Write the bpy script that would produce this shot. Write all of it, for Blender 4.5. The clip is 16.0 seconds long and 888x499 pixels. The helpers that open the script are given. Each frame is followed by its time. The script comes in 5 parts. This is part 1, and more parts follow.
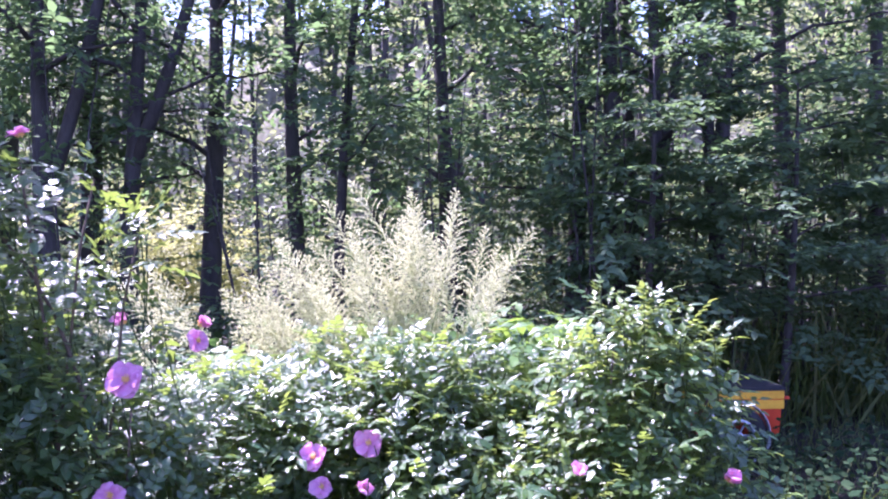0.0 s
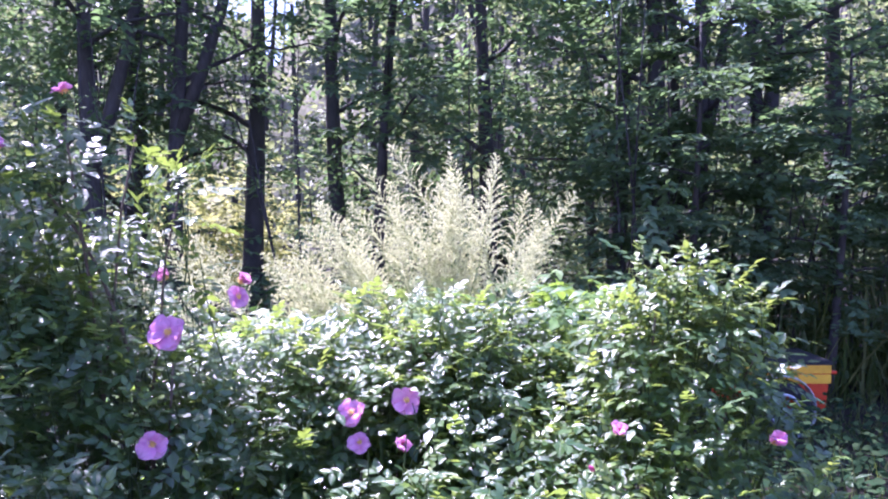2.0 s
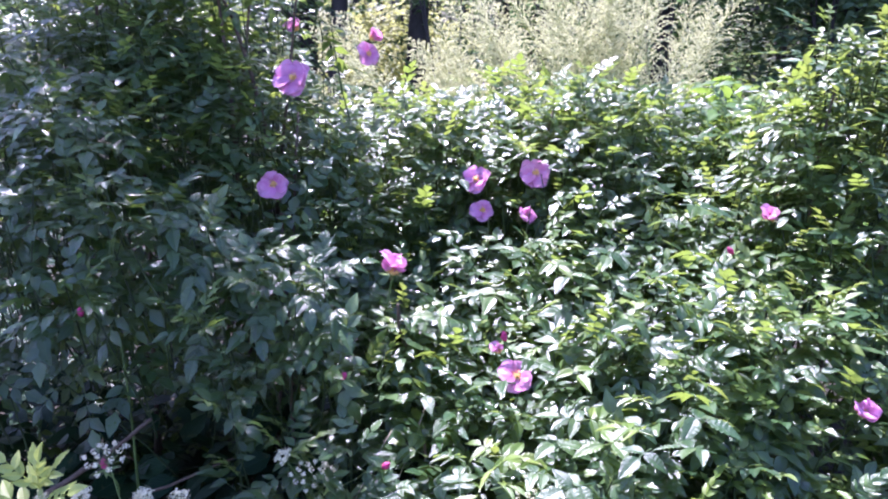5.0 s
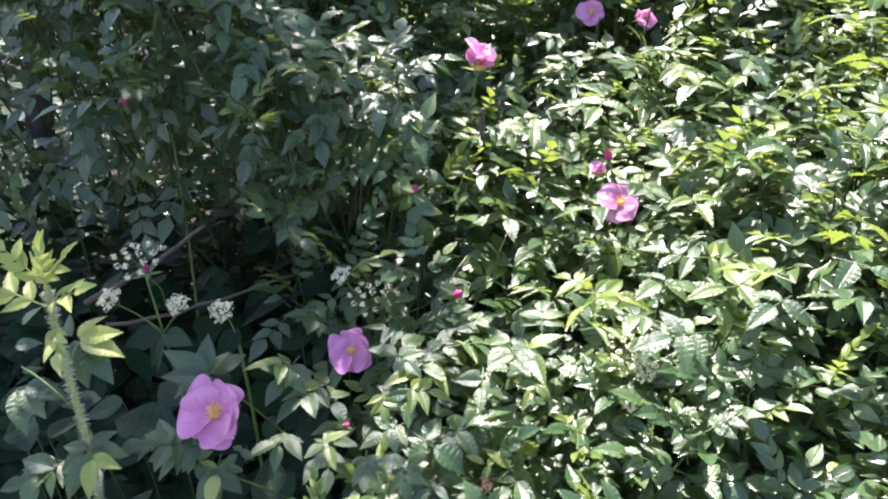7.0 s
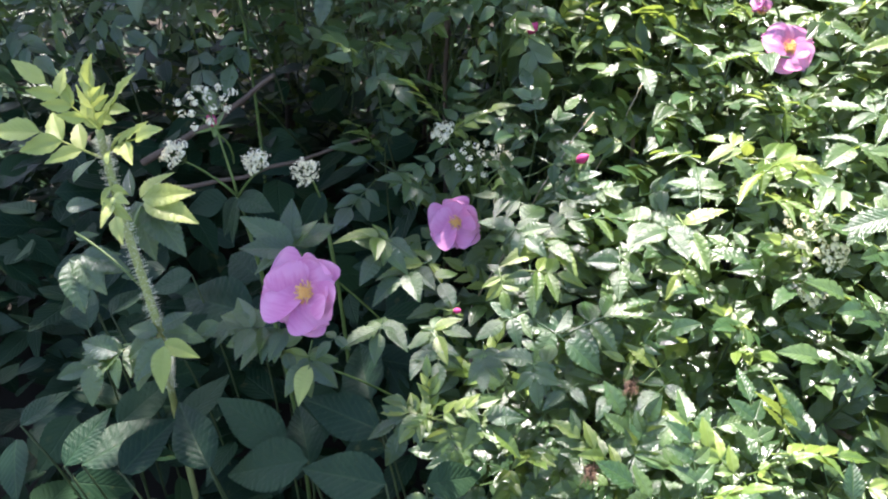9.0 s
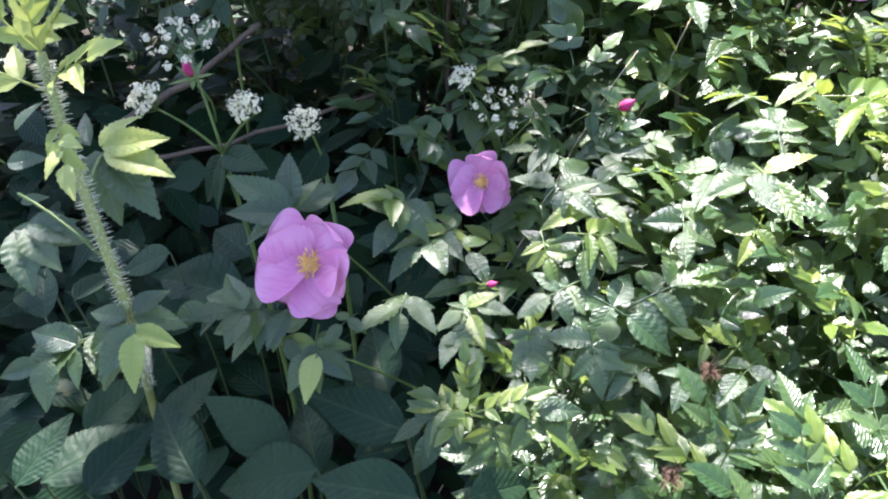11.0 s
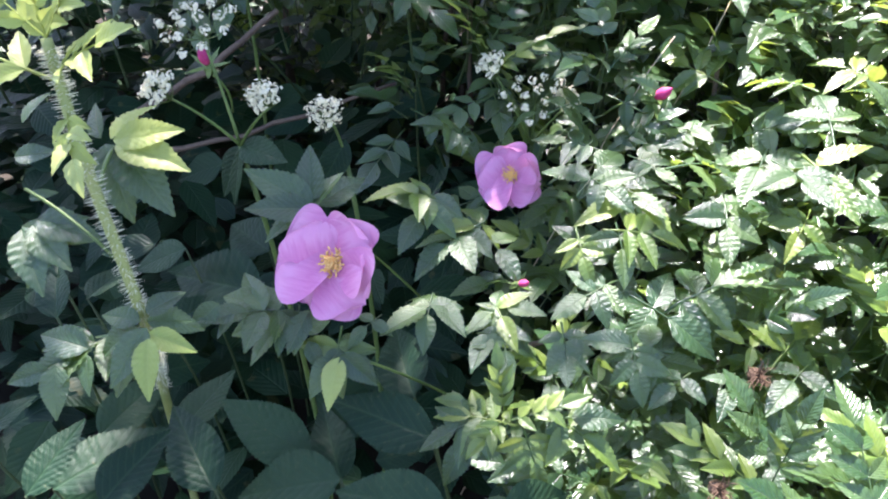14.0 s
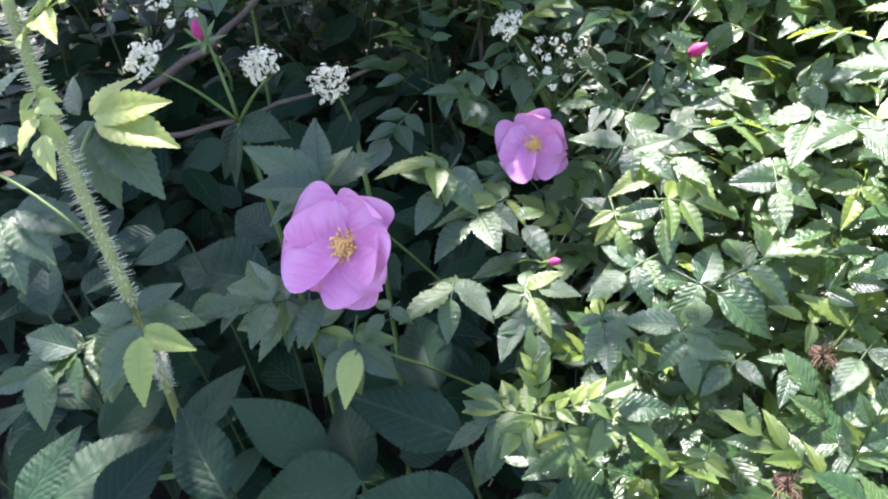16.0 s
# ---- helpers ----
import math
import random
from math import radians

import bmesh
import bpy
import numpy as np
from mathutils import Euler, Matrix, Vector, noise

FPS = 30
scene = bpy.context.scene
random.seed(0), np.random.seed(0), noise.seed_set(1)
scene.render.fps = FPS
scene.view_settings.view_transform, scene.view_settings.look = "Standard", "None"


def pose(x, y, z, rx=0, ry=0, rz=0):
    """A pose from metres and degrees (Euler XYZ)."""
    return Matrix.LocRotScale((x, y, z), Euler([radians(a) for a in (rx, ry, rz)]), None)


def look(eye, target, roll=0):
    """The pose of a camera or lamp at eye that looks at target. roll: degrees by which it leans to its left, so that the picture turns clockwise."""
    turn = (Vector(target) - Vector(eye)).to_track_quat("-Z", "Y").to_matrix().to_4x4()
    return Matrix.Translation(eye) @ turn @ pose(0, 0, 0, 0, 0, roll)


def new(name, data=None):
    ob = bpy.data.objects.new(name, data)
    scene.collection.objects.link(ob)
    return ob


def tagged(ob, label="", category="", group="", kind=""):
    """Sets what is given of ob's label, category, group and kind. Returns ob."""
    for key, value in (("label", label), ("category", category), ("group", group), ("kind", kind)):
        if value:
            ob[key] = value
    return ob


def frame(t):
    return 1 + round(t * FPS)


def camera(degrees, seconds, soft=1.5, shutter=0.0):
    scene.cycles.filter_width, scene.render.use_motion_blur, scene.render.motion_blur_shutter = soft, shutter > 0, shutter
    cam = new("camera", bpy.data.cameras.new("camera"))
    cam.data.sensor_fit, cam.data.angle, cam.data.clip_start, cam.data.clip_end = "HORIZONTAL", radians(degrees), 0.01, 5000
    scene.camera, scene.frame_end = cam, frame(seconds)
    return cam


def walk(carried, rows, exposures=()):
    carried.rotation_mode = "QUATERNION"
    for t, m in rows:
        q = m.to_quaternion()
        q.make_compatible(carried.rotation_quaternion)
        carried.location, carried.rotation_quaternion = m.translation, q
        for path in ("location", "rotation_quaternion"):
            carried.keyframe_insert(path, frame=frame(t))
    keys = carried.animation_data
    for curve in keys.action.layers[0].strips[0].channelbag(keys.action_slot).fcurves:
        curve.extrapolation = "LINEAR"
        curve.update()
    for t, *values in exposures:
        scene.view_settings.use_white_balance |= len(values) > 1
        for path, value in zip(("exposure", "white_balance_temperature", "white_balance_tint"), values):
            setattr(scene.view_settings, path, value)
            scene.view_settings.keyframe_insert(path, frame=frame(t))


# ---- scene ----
cam = camera(58.8, 16.0, soft=2.1)
PATH = [
    (0, (-0.087, 0.025, 1.547), (-0.004, 2.023, 1.521), -0.3),
    (0.5, (-0.086, 0.018, 1.549), (-0.008, 2.017, 1.522), -0.4),
    (1, (-0.092, 0.02, 1.543), (-0.05, 2.019, 1.518), -0.1),
    (1.5, (-0.089, 0.034, 1.521), (-0.072, 2.033, 1.47), -0.2),
    (2, (-0.084, 0.044, 1.497), (-0.103, 2.042, 1.413), -0.1),
    (2.5, (-0.076, 0.052, 1.477), (-0.136, 2.048, 1.358), -0.1),
    (3, (-0.056, 0.08, 1.446), (-0.221, 2.064, 1.251), 0.1),
    (3.5, (-0.031, 0.098, 1.419), (-0.238, 2.071, 1.163), 0.2),
    (4, (-0.018, 0.121, 1.368), (-0.3, 2.07, 1.016), 0.7),
    (4.5, (-0.008, 0.144, 1.335), (-0.343, 2.07, 0.916), 0.9),
    (5, (-0.008, 0.153, 1.297), (-0.419, 2.05, 0.813), 2.3),
    (5.2, (-0.014, 0.16, 1.257), (-0.468, 2.039, 0.745), 2.5),
    (7.3, (-0.063, 0.358, 1.167), (-0.653, 2.033, 0.248), 3.9),
    (7.5, (-0.077, 0.364, 1.159), (-0.685, 2.016, 0.209), 3.8),
    (8, (-0.11, 0.388, 1.135), (-0.759, 1.986, 0.123), 1.7),
    (8.5, (-0.139, 0.418, 1.107), (-0.786, 1.972, 0.027), 2.0),
    (9, (-0.181, 0.453, 1.067), (-0.78, 1.982, -0.075), 3.4),
    (9.2, (-0.19, 0.465, 1.056), (-0.786, 1.985, -0.1), 3.2),
    (11.3, (-0.262, 0.538, 0.957), (-0.805, 2.069, -0.209), 3.2),
    (11.5, (-0.265, 0.542, 0.953), (-0.808, 2.066, -0.224), 3.4),
    (12, (-0.273, 0.553, 0.945), (-0.82, 2.061, -0.25), 3.2),
    (12.5, (-0.279, 0.551, 0.944), (-0.822, 2.058, -0.253), 4.5),
    (13, (-0.278, 0.552, 0.953), (-0.819, 2.069, -0.233), 4.0),
    (13.5, (-0.275, 0.554, 0.953), (-0.827, 2.07, -0.228), 3.4),
    (14, (-0.278, 0.558, 0.949), (-0.857, 2.062, -0.235), 2.3),
    (14.5, (-0.282, 0.566, 0.942), (-0.871, 2.061, -0.248), 1.1),
    (15, (-0.288, 0.574, 0.933), (-0.892, 2.05, -0.272), 0.1),
    (15.5, (-0.294, 0.584, 0.922), (-0.9, 2.054, -0.292), -0.1),
    (16, (-0.299, 0.596, 0.911), (-0.902, 2.066, -0.304), -0.5),
]
EXPOSURES = [(0, 2.65, 5350, 60), (4, 2.45, 5350, 50), (5.2, 2.42, 5500, 46), (6.5, 2.45, 6450, 31), (9.2, 2.65, 6450, 27), (11.3, 2.78, 6200, 29), (12.4, 2.93, 6200, 29), (16, 2.95, 6250, 31)]
walk(cam, [(t, look(eye, target, roll)) for t, eye, target, roll in PATH], EXPOSURES)

# ---- world and sun ----
SUN_FROM = Vector((-0.35, 0.37, 0.86)).normalized()
world = bpy.data.worlds.new("sky")
scene.world = world
world.use_nodes = True
wn = world.node_tree
sky = wn.nodes.new("ShaderNodeTexSky")
sky.sky_type, sky.sun_disc = "NISHITA", False
sky.sun_elevation = math.asin(SUN_FROM.z)
sky.sun_rotation = math.atan2(SUN_FROM.x, SUN_FROM.y)
wn.links.new(sky.outputs[0], wn.nodes["Background"].inputs[0])
wn.nodes["Background"].inputs[1].default_value = 0.085
sun_data = bpy.data.lights.new("sun", "SUN")
sun_data.energy, sun_data.angle, sun_data.color = 4.4, radians(0.55), (1.0, 0.95, 0.86)
sun = new("sun", sun_data)
sun.matrix_world = look(SUN_FROM * 60, (0, 0, 0))


# ---- materials ----
def mat(name):
    m = bpy.data.materials.new(name)
    m.use_nodes = True
    nt = m.node_tree
    nt.nodes.clear()
    return m, nt


def node(nt, kind, **kw):
    n = nt.nodes.new(kind)
    for key, value in kw.items():
        n.inputs[key.replace("_", " ")].default_value = value
    return n


def math_node(nt, op, a, b=None):
    n = nt.nodes.new("ShaderNodeMath")
    n.operation = op
    for k, v in enumerate((a, b)):
        if v is None:
            continue
        if isinstance(v, (int, float)):
            n.inputs[k].default_value = v
        else:
            nt.links.new(v, n.inputs[k])
    return n.outputs[0]


def ramp(nt, fac, stops):
    n = nt.nodes.new("ShaderNodeValToRGB")
    n.color_ramp.elements[0].position, n.color_ramp.elements[0].color = stops[0][0], (*stops[0][1], 1)
    n.color_ramp.elements[1].position, n.color_ramp.elements[1].color = stops[-1][0], (*stops[-1][1], 1)
    for p, c in stops[1:-1]:
        e = n.color_ramp.elements.new(p)
        e.color = (*c, 1)
    nt.links.new(fac, n.inputs[0])
    return n.outputs[0]


def mix_color(nt, fac, a, b, mode="MIX"):
    n = nt.nodes.new("ShaderNodeMix")
    n.data_type, n.blend_type = "RGBA", mode
    for v, k in ((fac, 0), (a, 6), (b, 7)):
        if isinstance(v, (int, float)):
            n.inputs[k].default_value = v
        elif isinstance(v, tuple):
            n.inputs[k].default_value = (*v, 1)
        else:
            nt.links.new(v, n.inputs[k])
    return n.outputs[2]


def leaf_material(name, dark, mid, light, rough=0.4, through_light=0.35, glow=(0.25, 0.42, 0.04), veins=0.5, gloss=0.5, wax=0.0):
    """A leaf: colour varied leaf by leaf, veins from the leaf's own coordinates, light that shines through."""
    m, nt = mat(name)
    info, geo = nt.nodes.new("ShaderNodeObjectInfo"), nt.nodes.new("ShaderNodeNewGeometry")
    uv, tc = nt.nodes.new("ShaderNodeUVMap"), nt.nodes.new("ShaderNodeTexCoord")
    uv.uv_map = "UVMap"
    noise_n = node(nt, "ShaderNodeTexNoise", Scale=60.0, Detail=3.0)
    nt.links.new(tc.outputs["Object"], noise_n.inputs["Vector"])
    rnd = math_node(nt, "FRACT", math_node(nt, "ADD", info.outputs["Random"], geo.outputs["Random Per Island"]))
    f = math_node(nt, "ADD", math_node(nt, "MULTIPLY", rnd, 0.8), math_node(nt, "MULTIPLY", noise_n.outputs[0], 0.25))
    col = ramp(nt, f, [(0.05, dark), (0.5, mid), (0.98, light)])
    sep = nt.nodes.new("ShaderNodeSeparateXYZ")
    nt.links.new(uv.outputs[0], sep.inputs[0])
    across = math_node(nt, "ABSOLUTE", math_node(nt, "SUBTRACT", sep.outputs[0], 0.5))
    wave = math_node(nt, "SINE", math_node(nt, "SUBTRACT", math_node(nt, "MULTIPLY", sep.outputs[1], 56.0), math_node(nt, "MULTIPLY", across, 40.0)))
    rib = math_node(nt, "SUBTRACT", 1.0, math_node(nt, "MULTIPLY", across, 26.0))
    rib = math_node(nt, "MAXIMUM", rib, 0.0)
    groove = math_node(nt, "POWER", math_node(nt, "MAXIMUM", wave, 0.0), 4.0)
    line = math_node(nt, "MAXIMUM", math_node(nt, "MULTIPLY", groove, 0.5), rib)
    col = mix_color(nt, math_node(nt, "MULTIPLY", line, 0.36 * veins), col, light)
    pucker = node(nt, "ShaderNodeTexNoise", Scale=420.0, Detail=2.0)
    nt.links.new(tc.outputs["Object"], pucker.inputs["Vector"])
    # rim mixed paler, painting the light that glows through thin edges
    edge = math_node(nt, "POWER", math_node(nt, "MULTIPLY", across, 2.0), 3.0)
    col = mix_color(nt, math_node(nt, "MULTIPLY", edge, 0.30), col, light)
    bump = node(nt, "ShaderNodeBump", Strength=min(1.0, 0.29 * veins), Distance=0.0012)
    field = math_node(nt, "SQRT", math_node(nt, "ABSOLUTE", math_node(nt, "SUBTRACT", wave, 1.0)))
    height = math_node(nt, "ADD", math_node(nt, "MULTIPLY", pucker.outputs[0], 0.25), math_node(nt, "SUBTRACT", math_node(nt, "MULTIPLY", field, 0.40), rib))
    nt.links.new(height, bump.inputs["Height"])
    spots = node(nt, "ShaderNodeTexNoise", Scale=38.0, Detail=3.0)
    nt.links.new(tc.outputs["Object"], spots.inputs["Vector"])
    worn = ramp(nt, spots.outputs[0], [(0.66, (0, 0, 0)), (0.72, (1, 1, 1))])
    col = mix_color(nt, math_node(nt, "MULTIPLY", worn, 0.22), col, (0.20, 0.17, 0.05))
    p = node(nt, "ShaderNodeBsdfPrincipled", Roughness=rough)
    nt.links.new(math_node(nt, "ADD", math_node(nt, "MULTIPLY", noise_n.outputs[0], 0.22), rough - 0.11), p.inputs["Roughness"])
    p.inputs["Specular IOR Level"].default_value = gloss
    p.inputs["Coat Weight"].default_value, p.inputs["Coat Roughness"].default_value = wax, 0.22
    nt.links.new(col, p.inputs["Base Color"])
    nt.links.new(bump.outputs[0], p.inputs["Normal"])
    nt.links.new(bump.outputs[0], p.inputs["Coat Normal"])
    tr = nt.nodes.new("ShaderNodeBsdfTranslucent")
    nt.links.new(mix_color(nt, 0.75, col, glow), tr.inputs["Color"])
    mx = nt.nodes.new("ShaderNodeMixShader")
    mx.inputs[0].default_value = through_light
    nt.links.new(p.outputs[0], mx.inputs[1])
    nt.links.new(tr.outputs[0], mx.inputs[2])
    out = nt.nodes.new("ShaderNodeOutputMaterial")
    nt.links.new(mx.outputs[0], out.inputs[0])
    return m


def plain_material(name, a, b, scale=20.0, rough=0.6, bump=0.3, metal=0.0, through_light=0.0, stretch=(1, 1, 1), gloss=0.4):
    """A surface with two tones in noise at two scales and fine relief."""
    m, nt = mat(name)
    tc, mp = nt.nodes.new("ShaderNodeTexCoord"), nt.nodes.new("ShaderNodeMapping")
    mp.inputs["Scale"].default_value = stretch
    nt.links.new(tc.outputs["Object"], mp.inputs[0])
    n1, n2 = node(nt, "ShaderNodeTexNoise", Scale=scale, Detail=5.0), node(nt, "ShaderNodeTexNoise", Scale=scale * 6, Detail=4.0)
    for n in (n1, n2):
        nt.links.new(mp.outputs[0], n.inputs["Vector"])
    f = math_node(nt, "ADD", math_node(nt, "MULTIPLY", n1.outputs[0], 0.65), math_node(nt, "MULTIPLY", n2.outputs[0], 0.35))
    col = ramp(nt, f, [(0.32, a), (0.68, b)])
    p = node(nt, "ShaderNodeBsdfPrincipled", Roughness=rough, Metallic=metal)
    p.inputs["Specular IOR Level"].default_value = gloss
    nt.links.new(col, p.inputs["Base Color"])
    bn = node(nt, "ShaderNodeBump", Strength=bump, Distance=0.01)
    nt.links.new(f, bn.inputs["Height"])
    nt.links.new(bn.outputs[0], p.inputs["Normal"])
    out = nt.nodes.new("ShaderNodeOutputMaterial")
    if through_light:
        tr, mx = nt.nodes.new("ShaderNodeBsdfTranslucent"), nt.nodes.new("ShaderNodeMixShader")
        nt.links.new(col, tr.inputs["Color"])
        mx.inputs[0].default_value = through_light
        nt.links.new(p.outputs[0], mx.inputs[1])
        nt.links.new(tr.outputs[0], mx.inputs[2])
        nt.links.new(mx.outputs[0], out.inputs[0])
    else:
        nt.links.new(p.outputs[0], out.inputs[0])
    return m


def petal_material():
    m, nt = mat("rose_petal")
    uv = nt.nodes.new("ShaderNodeUVMap")
    uv.uv_map = "UVMap"
    info, tc = nt.nodes.new("ShaderNodeObjectInfo"), nt.nodes.new("ShaderNodeTexCoord")
    sep = nt.nodes.new("ShaderNodeSeparateXYZ")
    nt.links.new(uv.outputs[0], sep.inputs[0])
    mp = nt.nodes.new("ShaderNodeMapping")
    mp.inputs["Scale"].default_value = (30, 2.2, 1)
    nt.links.new(uv.outputs[0], mp.inputs[0])
    n1 = node(nt, "ShaderNodeTexNoise", Scale=1.0, Detail=3.0)
    nt.links.new(mp.outputs[0], n1.inputs["Vector"])
    n2 = node(nt, "ShaderNodeTexNoise", Scale=70.0, Detail=2.0)
    nt.links.new(tc.outputs["Object"], n2.inputs["Vector"])
    f = math_node(nt, "ADD", math_node(nt, "MULTIPLY", sep.outputs[1], 0.8), math_node(nt, "MULTIPLY", n1.outputs[0], 0.62))
    f = math_node(nt, "ADD", f, math_node(nt, "MULTIPLY", n2.outputs[0], 0.15))
    # petal pinks; paler rim and darker streaks also paint rim light and crease shade
    col = ramp(nt, f, [(0.15, (0.95, 0.78, 0.74)), (0.33, (0.74, 0.36, 0.56)), (0.62, (0.64, 0.22, 0.435)), (0.82, (0.72, 0.30, 0.51)), (1.0, (0.77, 0.38, 0.58))])
    col = mix_color(nt, math_node(nt, "MULTIPLY", info.outputs["Random"], 0.35), col, (0.71, 0.30, 0.52))
    bn = node(nt, "ShaderNodeBump", Strength=0.3, Distance=0.003)
    n3 = node(nt, "ShaderNodeTexNoise", Scale=150.0, Detail=2.0)
    nt.links.new(tc.outputs["Object"], n3.inputs["Vector"])
    nt.links.new(math_node(nt, "ADD", n1.outputs[0], math_node(nt, "MULTIPLY", n3.outputs[0], 0.6)), bn.inputs["Height"])
    p = node(nt, "ShaderNodeBsdfPrincipled", Roughness=0.6)
    p.inputs["Specular IOR Level"].default_value = 0.25
    nt.links.new(col, p.inputs["Base Color"])
    nt.links.new(bn.outputs[0], p.inputs["Normal"])
    tr, mx = nt.nodes.new("ShaderNodeBsdfTranslucent"), nt.nodes.new("ShaderNodeMixShader")
    nt.links.new(col, tr.inputs["Color"])
    mx.inputs[0].default_value = 0.33
    nt.links.new(p.outputs[0], mx.inputs[1])
    nt.links.new(tr.outputs[0], mx.inputs[2])
    out = nt.nodes.new("ShaderNodeOutputMaterial")
    nt.links.new(mx.outputs[0], out.inputs[0])
    return m


ROSE_LEAF = leaf_material("rose_leaf", (0.011, 0.040, 0.015), (0.026, 0.078, 0.028), (0.085, 0.150, 0.050), 0.31, 0.33, (0.33, 0.46, 0.06), 1.8, 0.75, 0.12)
# young yellow-green, raised further in colour for sun that misses the shoot
SHOOT_LEAF = leaf_material("sun_toned_shoot_leaf", (0.22, 0.30, 0.06), (0.32, 0.41, 0.09), (0.46, 0.52, 0.16), 0.40, 0.38, (0.42, 0.50, 0.12), 1.0, 0.5)
YOUNG_LEAF = leaf_material("young_rose_leaf", (0.045, 0.105, 0.020), (0.085, 0.158, 0.028), (0.17, 0.24, 0.045), 0.36, 0.34, (0.34, 0.43, 0.07), 1.2, 0.7, 0.1)
# elder green taken nearly to black: the hollow's shade is in the colour
ELDER_SHADE_LEAF = leaf_material("shade_dark_elder_leaf", (0.005, 0.022, 0.011), (0.009, 0.031, 0.015), (0.026, 0.060, 0.026), 0.44, 0.12, (0.05, 0.14, 0.04), 1.8, 0.15)
BEARD_LEAF = leaf_material("goats_beard_leaf", (0.03, 0.08, 0.022), (0.06, 0.14, 0.035), (0.13, 0.22, 0.05), 0.5, 0.38, (0.32, 0.5, 0.06), 0.7, 0.4)
TREE_LEAF = leaf_material("tree_leaf", (0.040, 0.080, 0.045), (0.068, 0.125, 0.066), (0.105, 0.165, 0.08), 0.6, 0.42, (0.20, 0.33, 0.10), 0.3, 0.25)
# two brighter, yellower copies of the tree leaf, with sunlight in their colour
WOOD_SUN_LEAF = leaf_material("sun_toned_wood_leaf", (0.06, 0.09, 0.04), (0.10, 0.145, 0.06), (0.18, 0.22, 0.095), 0.55, 0.42, (0.34, 0.40, 0.15), 0.2, 0.35)
GLADE_SUN_LEAF = leaf_material("sun_toned_glade_leaf", (0.16, 0.19, 0.06), (0.27, 0.30, 0.10), (0.40, 0.41, 0.16), 0.55, 0.45, (0.48, 0.50, 0.16), 0.2, 0.3)
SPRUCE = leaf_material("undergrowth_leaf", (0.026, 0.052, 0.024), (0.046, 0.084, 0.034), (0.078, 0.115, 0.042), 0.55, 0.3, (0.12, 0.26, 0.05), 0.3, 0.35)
# path weeds stand in full sun here; their shade is painted as dark green
PATH_SHADE_LEAF = leaf_material("shade_dark_path_leaf", (0.012, 0.030, 0.016), (0.022, 0.046, 0.022), (0.040, 0.066, 0.030), 0.8, 0.2, (0.06, 0.13, 0.04), 0.3, 0.0)
GRASS = leaf_material("grass_blade", (0.03, 0.06, 0.02), (0.06, 0.10, 0.03), (0.16, 0.16, 0.06), 0.55, 0.3, (0.2, 0.3, 0.05), 0.0, 0.3)
STEM = plain_material("green_stem", (0.07, 0.13, 0.03), (0.13, 0.20, 0.05), 40, 0.55, 0.2, 0, 0.1)
DARK_STEM = plain_material("dark_stalk", (0.02, 0.04, 0.012), (0.045, 0.075, 0.02), 40, 0.6, 0.2)
SHOOT = plain_material("young_stem", (0.25, 0.31, 0.09), (0.38, 0.42, 0.16), 60, 0.5, 0.2, 0, 0.15)
BRISTLE = plain_material("bristle", (0.70, 0.72, 0.48), (0.80, 0.80, 0.60), 80, 0.5, 0.1, 0, 0.3)
CANE = plain_material("rose_cane", (0.07, 0.05, 0.035), (0.15, 0.11, 0.075), 30, 0.8, 0.5)
BARK = plain_material("tree_bark", (0.028, 0.025, 0.025), (0.080, 0.072, 0.070), 9, 0.9, 0.9, 0, 0, (1, 1, 0.25))
PETAL = petal_material()
STAMEN = plain_material("stamen", (0.90, 0.50, 0.12), (0.95, 0.72, 0.30), 300, 0.7, 0.3)
BUD = plain_material("rose_bud", (0.45, 0.03, 0.12), (0.62, 0.08, 0.25), 60, 0.6, 0.2, 0, 0.2)
DRY = plain_material("dry_brown", (0.06, 0.035, 0.022), (0.17, 0.11, 0.065), 80, 0.9, 0.4)
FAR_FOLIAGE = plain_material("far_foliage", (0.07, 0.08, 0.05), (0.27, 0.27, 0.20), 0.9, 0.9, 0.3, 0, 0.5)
CREAM = plain_material("cream_floret", (0.50, 0.51, 0.28), (0.67, 0.68, 0.42), 60, 0.8, 0.1, 0, 0.45)
WHITE = plain_material("white_floret", (0.71, 0.69, 0.47), (0.86, 0.84, 0.62), 90, 0.8, 0.1, 0, 0.35)
# soil coloured nearly black to stand for deep shade under the bushes
SOIL = plain_material("shade_dark_soil", (0.008, 0.007, 0.005), (0.026, 0.022, 0.014), 2.2, 0.95, 0.8)
RED = plain_material("orange_red_paint", (0.52, 0.045, 0.015), (0.66, 0.07, 0.02), 6, 0.4, 0.05)
YELLOW = plain_material("yellow_paint", (0.62, 0.30, 0.02), (0.78, 0.42, 0.03), 8, 0.4, 0.05)
RUBBER = plain_material("black_rubber", (0.012, 0.012, 0.014), (0.03, 0.03, 0.034), 30, 0.75, 0.3)
STEEL = plain_material("grey_steel", (0.32, 0.34, 0.38), (0.5, 0.52, 0.56), 20, 0.45, 0.1, 0.6)
GREYWOOD = plain_material("grey_board", (0.12, 0.11, 0.10), (0.26, 0.25, 0.24), 5, 0.9, 0.5, 0, 0, (6, 1, 6))


# ---- mesh tools ----
rng = np.random.default_rng(7)


